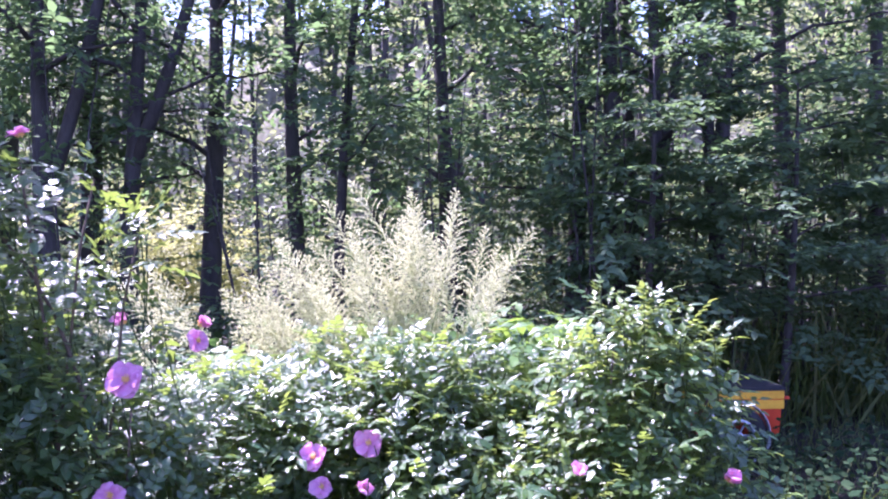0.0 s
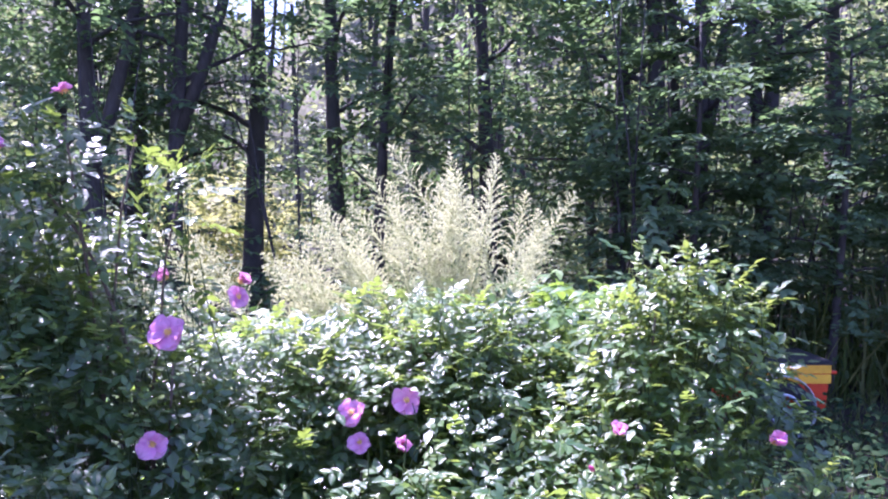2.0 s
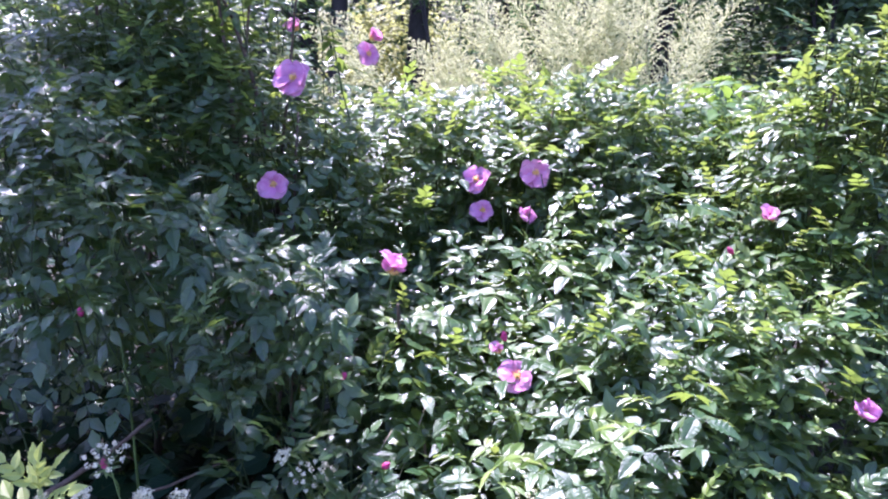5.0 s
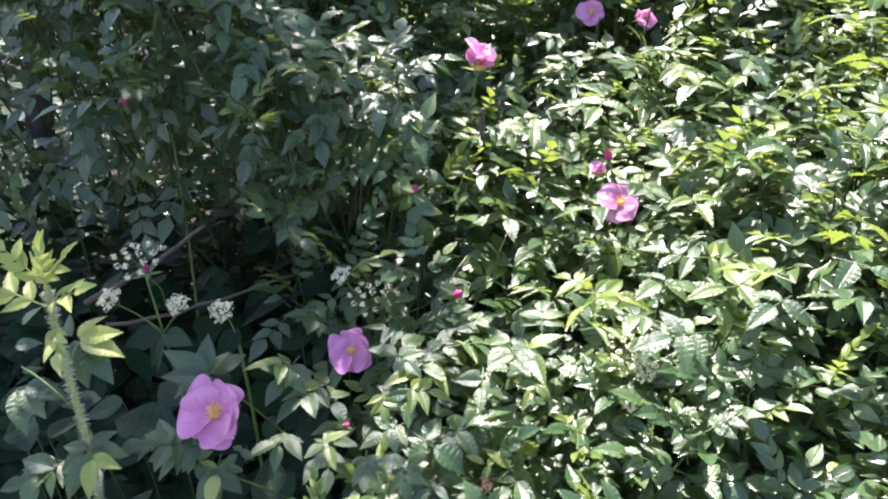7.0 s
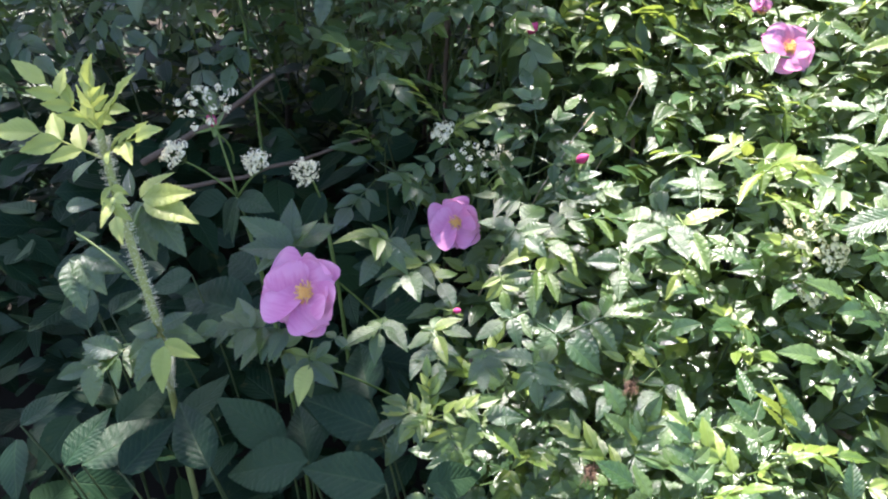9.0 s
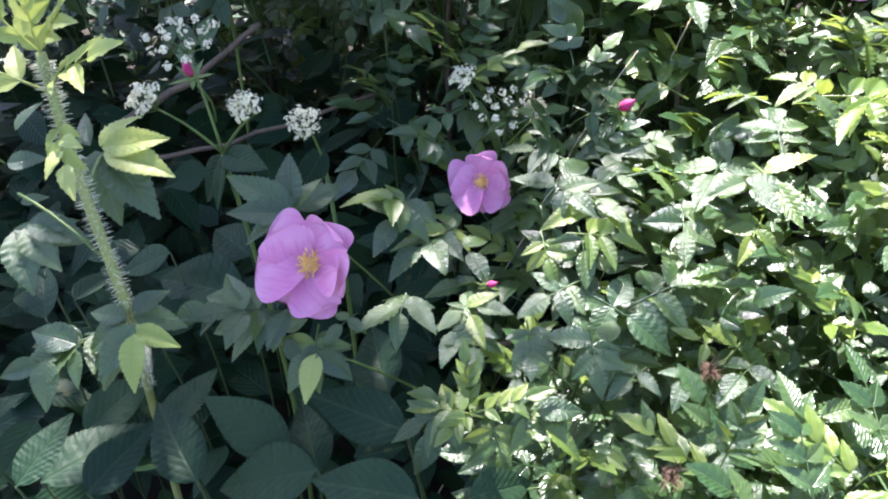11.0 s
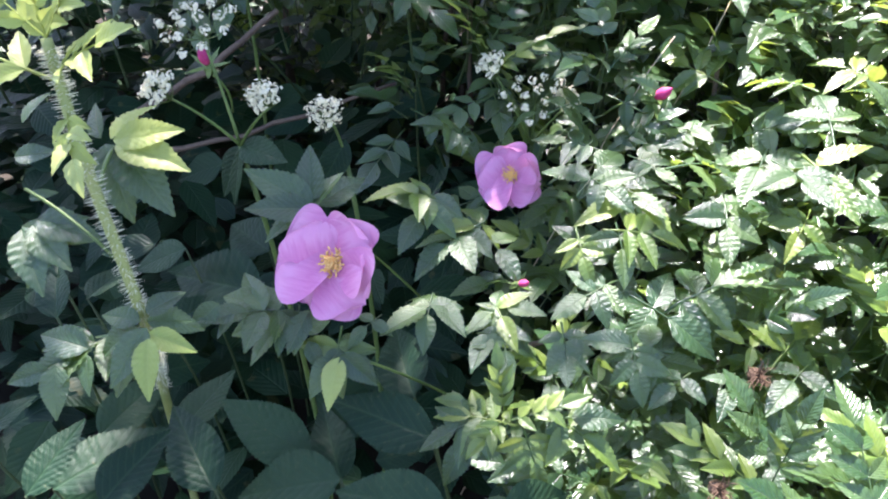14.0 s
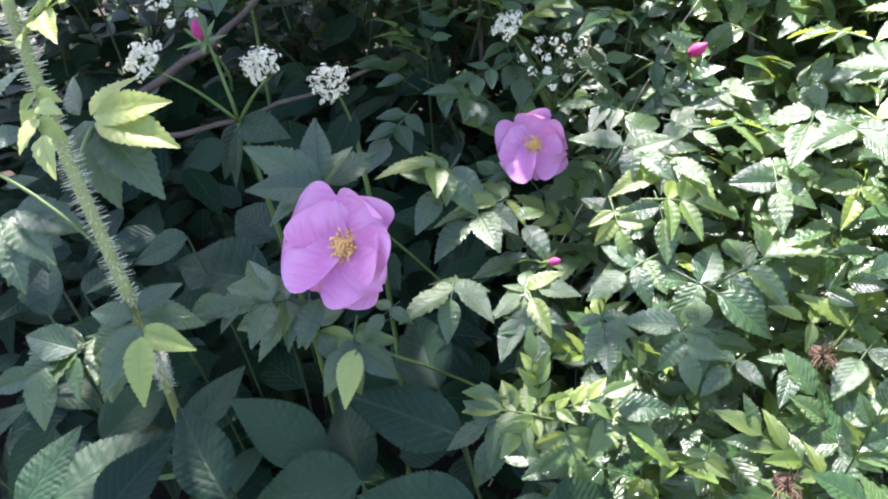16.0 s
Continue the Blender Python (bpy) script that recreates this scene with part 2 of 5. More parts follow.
class Geo:
    """Collects vertices, faces and leaf coordinates, and makes one mesh of them."""

    def __init__(self):
        self.v, self.q, self.t, self.u, self.n = [], [], [], [], 0

    def add(self, v, quads=None, tris=None, uv=None):
        v = np.asarray(v, float).reshape(-1, 3)
        if quads is not None and len(quads):
            self.q.append(np.asarray(quads, int) + self.n)
        if tris is not None and len(tris):
            self.t.append(np.asarray(tris, int) + self.n)
        self.v.append(v)
        self.u.append(np.full((len(v), 2), 0.37) if uv is None else np.asarray(uv, float))
        self.n += len(v)
        return self

    def many(self, shape, m, p):
        """Copies of shape (v, quads, uv) turned by the N matrices m (columns are the axes, scaled) and moved to p."""
        v, q, uv = shape
        n = len(p)
        if not n:
            return self
        allv = np.einsum("nij,kj->nki", m, v) + p[:, None, :]
        allq = (q[None] + (np.arange(n) * len(v))[:, None, None]).reshape(-1, q.shape[1])
        return self.add(allv.reshape(-1, 3), allq, None, np.tile(uv, (n, 1)))

    def arrays(self):
        return np.concatenate(self.v), np.concatenate(self.q) if self.q else np.zeros((0, 4), int), np.concatenate(self.u)

    def mesh(self, name, *mats, smooth=True):
        me = bpy.data.meshes.new(name)
        v = np.concatenate(self.v)
        faces = [f for a in self.q for f in a.tolist()] + [f for a in self.t for f in a.tolist()]
        me.from_pydata(v.tolist(), [], faces)
        idx = np.empty(len(me.loops), np.int32)
        me.loops.foreach_get("vertex_index", idx)
        layer = me.uv_layers.new(name="UVMap")
        layer.data.foreach_set("uv", np.concatenate(self.u)[idx].ravel().astype(np.float32))
        if smooth:
            me.polygons.foreach_set("use_smooth", np.ones(len(me.polygons), bool))
        for m in mats:
            me.materials.append(m)
        me.update()
        return me


def tube(g, pts, radii, sides=6, cap=True):
    """A tapered tube along pts, added to g."""
    pts = np.asarray(pts, float)
    radii = np.broadcast_to(np.asarray(radii, float), (len(pts),))
    d = np.gradient(pts, axis=0)
    d /= np.linalg.norm(d, axis=1)[:, None] + 1e-12
    ref = np.array((0.31, 0.95, 0.05)) if abs(d[0][2]) > 0.7 else np.array((0.03, 0.05, 1.0))
    a = np.cross(d, ref)
    a /= np.linalg.norm(a, axis=1)[:, None] + 1e-12
    b = np.cross(d, a)
    ang = np.arange(sides) * 2 * math.pi / sides
    ring = a[:, None] * np.cos(ang)[None, :, None] + b[:, None] * np.sin(ang)[None, :, None]
    v = (pts[:, None] + ring * radii[:, None, None]).reshape(-1, 3)
    k = len(pts)
    i, j = np.meshgrid(np.arange(k - 1), np.arange(sides), indexing="ij")
    jn = (j + 1) % sides
    q = np.stack((i * sides + j, i * sides + jn, (i + 1) * sides + jn, (i + 1) * sides + j), -1).reshape(-1, 4)
    tris = []
    if cap:
        v = np.concatenate((v, pts[-1:], pts[:1]))
        e = (k - 1) * sides
        tris = [(e + s, e + (s + 1) % sides, k * sides) for s in range(sides)] + [((s + 1) % sides, s, k * sides + 1) for s in range(sides)]
    g.add(v, q, tris)
    return g


def bow(a, b, sag=(0, 0, 0), n=6, wob=0.0):
    """A bent line from a to b."""
    a, b, sag = np.array(a, float), np.array(b, float), np.array(sag, float)
    s = np.linspace(0, 1, n)[:, None]
    p = a + (b - a) * s + sag * (4 * s * (1 - s))
    if wob:
        p[1:-1] += rng.normal(0, wob, (n - 2, 3))
    return p


def axes(d, nrm, size=1.0):
    """Matrices whose y axis is d and whose z axis lies nearest to nrm."""
    d = d / (np.linalg.norm(d, axis=1)[:, None] + 1e-12)
    x = np.cross(d, nrm)
    x /= np.linalg.norm(x, axis=1)[:, None] + 1e-9
    z = np.cross(x, d)
    m = np.stack((x, d, z), -1)
    return m * (np.broadcast_to(size, (len(d),))[:, None, None])


def blade(stations=9, width=0.27, fold=0.16, curl=0.14, teeth=0.10, tip=1.25, wave=0.0, cols=1, pucker=0.0):
    """A leaflet of length 1 along y with a midrib fold, a drooping tip, a toothed edge and raised fields between its veins."""
    t = np.linspace(0, 1, stations)
    w = width * np.sin(math.pi * t ** 0.80) ** 0.8 * (1 - 0.32 * t ** 2) * (1 + 0.1 * tip * (0.5 - t))
    w[0], w[-1] = 0.012, 0.006
    odd = np.arange(stations) % 2 == 1
    jag = np.where(odd, 1 + teeth, 1 - teeth)
    jag[0] = jag[-1] = 1
    n = 2 * cols + 1
    c = np.linspace(-1, 1, n)[None, :]
    rim = np.abs(c) == 1
    half = w[:, None] * np.where(rim, jag[:, None], 1.0)
    x = half * c
    lie = (-curl * t * t * (1.3 - 0.3 * t))[:, None]
    rip = wave * np.sin(np.arange(stations) * 1.9)[:, None]
    puff = pucker * np.abs(np.sin(math.pi * (7.0 * t[:, None] - 2.4 * np.abs(c)))) * np.sin(math.pi * np.abs(c)) * np.minimum(1, w[:, None] / width * 1.5)
    z = lie + fold * half * np.abs(c) * (1.25 - 0.45 * np.abs(c)) - rip * half * np.sign(c) * c * c + puff * width
    y = t[:, None] + np.where(rim & odd[:, None], 0.02, 0.0)
    v = np.stack((x, np.broadcast_to(y, x.shape), z), -1).reshape(-1, 3)
    uv = np.stack((0.5 + 0.5 * np.clip(x / width, -1, 1), np.broadcast_to(t[:, None], x.shape)), -1).reshape(-1, 2)
    a, b = np.meshgrid(np.arange(stations - 1), np.arange(n - 1), indexing="ij")
    q = np.stack((a * n + b, a * n + b + 1, (a + 1) * n + b + 1, (a + 1) * n + b), -1).reshape(-1, 4)
    return v, q, uv


def compound(pairs=3, leaflet=0.045, stations=9, seed=0, droop=0.25, close=1.0, fold=0.16, stalk=0.028, gap=0.027, width=0.27):
    """A pinnate leaf: a stalk along y with pairs of leaflets and one at its end. Returns v, quads, uv."""
    r = np.random.default_rng(seed)
    g = Geo()
    length = stalk + gap * pairs
    line = [(0, y, -droop * y * y / 0.1 * 0.55) for y in np.linspace(0, length, 5 if stations > 6 else 2)]
    t = Geo()
    tube(t, line, np.linspace(0.0013, 0.0007, len(line)), 3, cap=False)
    g.add(*t.arrays()[:2])
    pos, d, n, sz = [], [], [], []
    for k in range(pairs):
        y = stalk + gap * k + r.normal(0, 0.0015)
        for side in (-1, 1):
            a = radians((58 - 9 * k) * close + r.normal(0, 7))
            pos.append((0, y, -droop * y * y / 0.1 * 0.55))
            d.append((side * math.sin(a), math.cos(a), r.normal(-0.12, 0.16)))
            n.append((-side * 0.10 + r.normal(0, 0.12), 0.12 + r.normal(0, 0.1), 1))
            sz.append(leaflet * (0.78 + 0.13 * k / max(1, pairs - 1) + r.normal(0, 0.05)))
    pos.append((0, length, line[-1][2]))
    d.append((r.normal(0, 0.1), 1, -0.3 * droop - 0.1))
    n.append((r.normal(0, 0.1), 0.2, 1))
    sz.append(leaflet * 1.08)
    b = blade(stations, width, fold + r.normal(0, 0.05), 0.24 + r.normal(0, 0.08), 0.05 if stations > 6 else 0.0, wave=0.10 if stations > 6 else 0.0, cols=3 if stations > 9 else 1, pucker=0.05 if stations > 9 else 0.0)
    g.many(b, axes(np.array(d), np.array(n), np.array(sz)), np.array(pos))
    return g.arrays()


def hand_leaf(pairs, seed, fold=0.3, width=0.275):
    """A short rose leaf of length 1 from its lowest pair of leaflets to its tip, its leaflets spread like a hand."""
    r = np.random.default_rng(seed)
    g, t = Geo(), Geo()
    run, size = ((0.0, 1.0), (0.24, 0.82), (0.38, 0.67), (0.51, 0.53))[pairs]
    tube(t, [(0, -0.35, -0.06), (0, 0, 0), (0, run, 0.0)], (0.022, 0.018, 0.014), 4, cap=False)
    g.add(*t.arrays()[:2])
    pos, d, n, sz = [], [], [], []
    for k in range(pairs):
        y = run * k / pairs
        for side in (-1, 1):
            a = radians(82 - 20 * k + r.normal(0, 9))
            pos.append((0, y, 0))
            d.append((side * math.sin(a), math.cos(a), r.normal(-0.05, 0.14)))
            n.append((-side * 0.12 + r.normal(0, 0.15), r.normal(0.05, 0.12), 1))
            sz.append(size * (0.84 + 0.10 * k + r.normal(0, 0.05)))
    pos.append((0, run, 0))
    d.append((r.normal(0, 0.06), 1, -0.05))
    n.append((r.normal(0, 0.12), 0.1, 1))
    sz.append((1 - run) * 1.06)
    for p, q, m, k in zip(pos, d, n, sz):
        b = blade(25, width * r.uniform(0.92, 1.08), fold + r.normal(0, 0.08), 0.22 + r.normal(0, 0.08), 0.045, 1.25, 0.10, 3, 0.05)
        g.many(b, axes(np.array([q]), np.array([m]), np.array([k])), np.array([p]))
    return g.arrays()


def part(name, mesh, parent, m=None, label="", kind=""):
    """Links one mesh as a part of a thing or of a part."""
    ob = new(name, mesh)
    ob.parent = parent
    if m is not None:
        ob.matrix_local = m
    return tagged(ob, label=label, kind=kind)


def thing(name, x, y, z, label, category, group="", kind=""):
    """An Empty at the base of a thing, which carries its parts."""
    ob = new(name)
    ob.empty_display_size = 0.05
    ob.location = (x, y, z)
    return tagged(ob, label, category, group, kind)


def to_matrix(m, p):
    """A 4x4 pose from a 3x3 array and a place."""
    out = Matrix.Identity(4)
    for i in range(3):
        for j in range(3):
            out[i][j] = float(m[i][j])
        out[i][3] = float(p[i])
    return out


def shape_mesh(name, shape, *mats):
    return Geo().add(shape[0], shape[1], None, shape[2]).mesh(name, *mats)


# ---- leaf shapes ----
NEAR_ROSE = [compound(3 if k % 3 else 2, 0.037 + 0.0025 * (k % 4), 19, 10 + k, 0.2 + 0.1 * (k % 4), fold=0.22 + 0.09 * (k % 3), gap=0.019 + 0.001 * (k % 3), width=0.285) for k in range(8)]
FAR_ROSE = [compound(3 if k % 3 else 2, 0.040 + 0.003 * (k % 3), 4, 30 + k, 0.2 + 0.1 * (k % 4), gap=0.024, width=0.29) for k in range(6)]
MID_ROSE = [compound(3 if k % 3 else 2, 0.037 + 0.0025 * (k % 4), 6, 10 + k, 0.2 + 0.1 * (k % 4), fold=0.20 + 0.09 * (k % 3), gap=0.019 + 0.001 * (k % 3), width=0.285) for k in range(8)]
NEAR_YOUNG = [compound(2 + k % 2, 0.038, 13, 50 + k, 0.05 + 0.1 * k, 0.75, 0.5, 0.018, 0.018, 0.24) for k in range(4)]
FAR_YOUNG = [compound(2 + k % 2, 0.038, 5, 60 + k, 0.05 + 0.1 * k, 0.62, 0.4, 0.018, 0.02) for k in range(3)]
HAND_ROSE = {p: [shape_mesh("rose_leaf", hand_leaf(p, 600 + 10 * p + k, 0.22 + 0.1 * k), ROSE_LEAF) for k in range(3)] for p in (1, 2, 3)}
HAND_YOUNG = {p: [shape_mesh("young_leaf", hand_leaf(p, 640 + 10 * p + k, 0.45, 0.23), YOUNG_LEAF) for k in range(2)] for p in (1, 2)}
NEAR_ROSE_MESH = [shape_mesh("rose_leaf", s, ROSE_LEAF) for s in NEAR_ROSE]
SHOOT_LEAF_MESH = [shape_mesh("sun_toned_shoot_leaf", compound(3, 0.038, 17, 80 + k, 0.15 + 0.1 * k, 1.25, 0.35, 0.028, 0.010, 0.225), SHOOT_LEAF) for k in range(4)]
TUFT_MESH = [shape_mesh("tuft_leaf", s, SHOOT_LEAF) for s in NEAR_YOUNG]
NEAR_YOUNG_MESH = [shape_mesh("young_leaf", s, YOUNG_LEAF) for s in NEAR_YOUNG]
TREE_BLADE = (np.array([(0, 0, 0), (-0.26, 0.30, 0.04), (-0.20, 0.68, 0.02), (0, 1.0, -0.1), (0.20, 0.68, 0.02), (0.26, 0.30, 0.04)]), np.array([(0, 3, 2, 1), (0, 5, 4, 3)]), np.array([(0.5, 0), (0, 0.3), (0, 0.7), (0.5, 1), (1, 0.7), (1, 0.3)]))
ELDER_SHAPES = [blade(53, 0.255 + 0.012 * k, 0.14 + 0.07 * k, 0.10 + 0.05 * k, 0.035, 2.0, 0.03, 3, 0.03) for k in range(4)]
ROSE_LEAFLET = [shape_mesh("rose_leaflet", blade(31, 0.25 + 0.014 * k, 0.28 + 0.10 * (k % 3), 0.16 + 0.06 * k, 0.045, 1.25, 0.08, 3, 0.05), ROSE_LEAF) for k in range(4)]
SHOOT_LEAFLET = [shape_mesh("shoot_leaflet", blade(31, 0.23 + 0.012 * k, 0.30 + 0.10 * (k % 3), 0.16 + 0.06 * k, 0.045, 1.25, 0.08, 3, 0.05), SHOOT_LEAF) for k in range(4)]
ELDER_MESH = [shape_mesh("elder_leaf", s, ELDER_SHADE_LEAF) for s in ELDER_SHAPES]
ELDER_MID = blade(25, 0.29, 0.2, 0.14, 0.04)
ELDER_FAR = blade(7, 0.29, 0.14, 0.14, 0.04)


# ---- roses ----
def petal_shape(open_angle, length, width, cup, seed):
    """A broad petal with a notched, wavy rim; it grows from the origin outward along y."""
    r = np.random.default_rng(seed)
    nu, rows = 15, (0.0, 0.10, 0.22, 0.34, 0.46, 0.57, 0.67, 0.76, 0.84, 0.90, 0.95, 0.985, 1.0)
    v, uv = [], []
    ph, ph2, ph3 = r.uniform(0, 6), r.uniform(0, 6), r.uniform(0, 6)
    for t in rows:
        w = width * (0.14 + 0.86 * math.sin(0.5 * math.pi * min(1, t / 0.6)) ** 0.9)
        if t > 0.6:
            w = width * max(0.20, math.sqrt(max(0.0, 1 - ((t - 0.6) / 0.405) ** 2)))
        a = radians(open_angle) + cup * (1 - t) * 0.9 - 0.22 * t * t
        for i in range(nu):
            s = 2 * i / (nu - 1) - 1
            y = length * t * (1 - 0.05 * s * s * t) - length * (0.035 * math.exp(-((s - 0.3 * math.sin(ph)) / 0.22) ** 2) + 0.03 * math.sin(6 * s + ph3)) * t ** 8
            fold = 0.075 * length * t * t * math.sin(2.6 * s + ph) + 0.05 * length * t ** 1.5 * math.sin(6 * s + ph2) + 0.02 * length * t * math.sin(13 * s + 4 * t + ph3) + 0.016 * length * t ** 0.7 * abs(math.sin(8 * s + ph3))
            up = 0.30 * width * s * s * (0.4 + 0.6 * t) + fold
            v.append((w * s, y * math.cos(a) - up * math.sin(a), y * math.sin(a) + up * math.cos(a)))
            uv.append((0.5 + 0.5 * s * w / width, t))
    nv = len(rows)
    q = [(j * nu + i, j * nu + i + 1, (j + 1) * nu + i + 1, (j + 1) * nu + i) for j in range(nv - 1) for i in range(nu - 1)]
    return np.array(v), np.array(q), np.array(uv)


def heart_mesh():
    """The yellow boss of a rose: a disc with a ring of stamens."""
    g = Geo()
    r = np.random.default_rng(3)
    tube(g, [(0, 0, -0.004), (0, 0, 0.002), (0, 0, 0.005), (0, 0, 0.0065)], [0.005, 0.009, 0.0075, 0.003], 10)
    for k in range(260):
        a, e = r.uniform(0, 6.283), r.uniform(0.2, 1.5)
        d = np.array((math.cos(a) * math.cos(e), math.sin(a) * math.cos(e), math.sin(e)))
        base, tip = d * 0.002, d * r.uniform(0.009, 0.0155)
        tube(g, [base, tip], [0.00035, 0.0003], 3, cap=False)
        tube(g, [tip - d * 0.0004, tip, tip + d * 0.0012], [0.0006, 0.0011, 0.0006], 4)
    return g.mesh("rose_heart", STAMEN)


def sepal_mesh():
    g = Geo()
    b = blade(6, 0.12, 0.3, -0.1)
    for k in range(5):
        a = k * 1.2566 + 0.6
        g.many(b, axes(np.array([(math.cos(a), math.sin(a), 0.1)]), np.array([(0, 0, 1.0)]), 0.026), np.array([(0, 0, -0.006)]))
    tube(g, [(0, 0, -0.016), (0, 0, -0.010), (0, 0, -0.003)], [0.002, 0.0055, 0.004], 8)
    tube(g, bow((0, 0, -0.014), (0.006, 0.004, -0.075), (0.006, 0, 0), 5), 0.0014, 5)
    return g.mesh("calyx", STEM)


HEART, CALYX = heart_mesh(), sepal_mesh()
PETALS = {}
for kind_name, (ang, ln, wd, cp) in {"open": (0, 0.041, 0.0380, 0.30), "cup": (18, 0.038, 0.024, 0.45), "half": (58, 0.036, 0.022, 0.35), "shut": (76, 0.033, 0.015, 0.1)}.items():
    PETALS[kind_name] = [shape_mesh("petal", petal_shape(ang + (6, 10, 16, 30, 26)[k] * (1.0 if kind_name == "open" else 0.55), ln * (1.10, 1.02, 0.98, 0.88, 0.90)[k], wd * (1.06, 1.0, 0.96, 0.92, 1.05)[k], cp, 90 + k), PETAL) for k in range(5)]


def rose_flower(parent, place, facing, kind_name="open", size=1.0, spin=0.0, skip=()):
    """A single rose: boss, calyx and five petals, under its bush."""
    f = np.array(facing, float)
    m = axes(np.array([np.cross(f, (0.31, 0.2, 0.9))]), f[None], size)[0]
    base = Vector(parent.location)
    heart = part("rose_flower", HEART, parent, to_matrix(m, Vector(place) - base) @ pose(0, 0, 0, 0, 0, spin), "open pink rose with a yellow boss of stamens" if kind_name == "open" else "half-opened pink rose")
    part("calyx", CALYX, heart, None, "green calyx and stalk")
    for k in range(5):
        if k in skip:
            continue
        part("petal", PETALS[kind_name][k], heart, pose(0, 0, (0.005, -0.003, 0.004, 0.001, -0.002)[k], 0, (9, -7, 10, -8, 6)[k], 72 * k + 9 * math.sin(k * 3.3)), "pink rose petal")
    return heart


# canopy height of the rose thicket over the plan
def ease(a, b, t):
    t = np.clip((t - a) / (b - a), 0, 1)
    return t * t * (3 - 2 * t)


def hill(x, y, cx, cy, rx, ry):
    return np.exp(-((x - cx) / rx) ** 2 - ((y - cy) / ry) ** 2)


# swells of the canopy: centre, radius, height
SWELLS = [
    (0.50, 2.26, 0.20, 0.11), (0.72, 2.08, 0.15, 0.07), (-0.10, 2.32, 0.22, 0.17), (-0.52, 2.20, 0.20, 0.07), (0.05, 1.50, 0.20, 0.20), (0.38, 1.58, 0.20, 0.10),
    (-0.10, 1.12, 0.18, 0.05), (-1.05, 1.62, 0.25, 0.26), (-0.80, 1.84, 0.20, 0.21), (-0.87, 1.34, 0.18, 0.37), (-0.63, 1.25, 0.15, 0.29), (-0.36, 1.39, 0.10, 0.10), (-0.25, 1.82, 0.20, 0.05),
]


def canopy(x, y):
    y0, y = y, y + 0.022 * np.sin(15.5 * y + 3.0 * x + 1.1 * np.sin(5 * x))
    h = 0.53 + 0.22 * (np.minimum(y, 1.32) - 1.0) + 0.33 * (np.clip(y, 1.32, 1.66) - 1.32) + 0.742 * (np.clip(y, 1.66, 2.05) - 1.66) + 0.28 * np.maximum(y - 2.05, 0)
    y = y0
    h = h - 0.34 * hill(x, y, -0.74, 1.12, 0.28, 0.26)
    h = h + 0.27 * hill(x, y, -0.60, 1.46, 0.24, 0.13)
    h = h + 0.10 * hill(x, y, -0.80, 1.95, 0.25, 0.30)
    h = h + 0.30 * ease(-0.86, -1.12, x) * ease(1.22, 1.5, y)
    h = h + 0.26 * hill(x, y, 0.56, 2.10, 0.28, 0.30)
    h = h - 0.22 * hill(x, y, 0.12, 2.25, 0.12, 0.22)
    h = h - 1.1 * ease(0.77, 0.97, x + 0.10 * (y - 1.8)) - 0.5 * ease(0.98, 0.62, y)
    for cx, cy, r, up in SWELLS:
        h = h + up * hill(x, y, cx, cy, r, r)
    h = h + 0.035 * np.sin(9 * x + 3 * y) * np.cos(8 * y - 2 * x) + 0.02 * np.sin(23 * x + 5) * np.sin(19 * y + 2)
    return h


FLOWERS = [
    # place, facing, kind, size, spin
    ((-0.518, 0.961, 0.593), (0.08, -0.80, 0.58), "open", 0.95, 20),
    ((-0.455, 1.188, 0.562), (0.15, -0.82, 0.48), "open", 0.74, 50),
    ((-0.743, 1.862, 1.226), (0.10, -0.85, 0.45), "open", 0.98, 10),
    ((-0.649, 2.105, 1.285), (0.55, -0.60, 0.25), "cup", 0.86, 0),
    ((-0.645, 2.120, 1.325), (0.75, 0.10, 0.55), "half", 0.80, 30),
    ((-0.816, 2.057, 1.341), (-0.55, -0.55, 0.50), "half", 0.86, 60),
    ((-1.036, 1.986, 1.802), (-0.25, -0.10, 0.90), "cup", 0.85, 15),
    ((-1.160, 1.900, 1.660), (0.30, -0.50, 0.70), "half", 0.95, 45),
]
FLOWERS += [
    ((-0.334, 1.998, 1.003), (-0.10, -0.75, 0.65), "open", 0.84, 5),
    ((-0.201, 2.057, 1.020), (0.15, -0.80, 0.55), "open", 0.86, 25),
    ((-0.312, 1.979, 0.934), (0.00, -0.80, 0.50), "cup", 0.80, 40),
    ((-0.211, 1.976, 0.932), (0.35, -0.70, 0.30), "half", 0.90, 55),
    ((-0.729, 1.718, 1.006), (0.25, -0.80, 0.30), "cup", 0.92, 70),
    ((-0.366, 1.400, 0.931), (0.15, -0.30, 0.95), "half", 1.0, 35),
    ((-0.150, 1.455, 0.745), (0.20, -0.70, 0.55), "cup", 0.88, 10),
    ((0.312, 1.880, 0.988), (-0.15, -0.65, 0.75), "half", 0.82, 20),
    ((0.418, 1.463, 0.755), (0.10, -0.75, 0.60), "half", 0.85, 65),
    ((0.660, 1.850, 0.975), (0.20, -0.65, 0.70), "half", 0.90, 80),
    ((-0.188, 1.492, 0.774), (-0.45, -0.35, 0.80), "half", 0.52, 30),
]


def clear_of_flowers(p, radius=0.05, reach=0.32):
    """Which of the places p leave the flowers' faces open."""
    keep = np.ones(len(p), bool)
    for place, facing, *_ in FLOWERS:
        c = np.array(place)
        for open_side in ((-0.12, 0.35, 1.15), (-0.29, 0.58, 0.93)):
            d = np.array(open_side) - c
            d /= np.linalg.norm(d)
            rel = p - c
            along = np.clip(rel @ d, -0.01, reach)
            keep &= np.linalg.norm(rel - along[:, None] * d, axis=1) > radius
    return keep


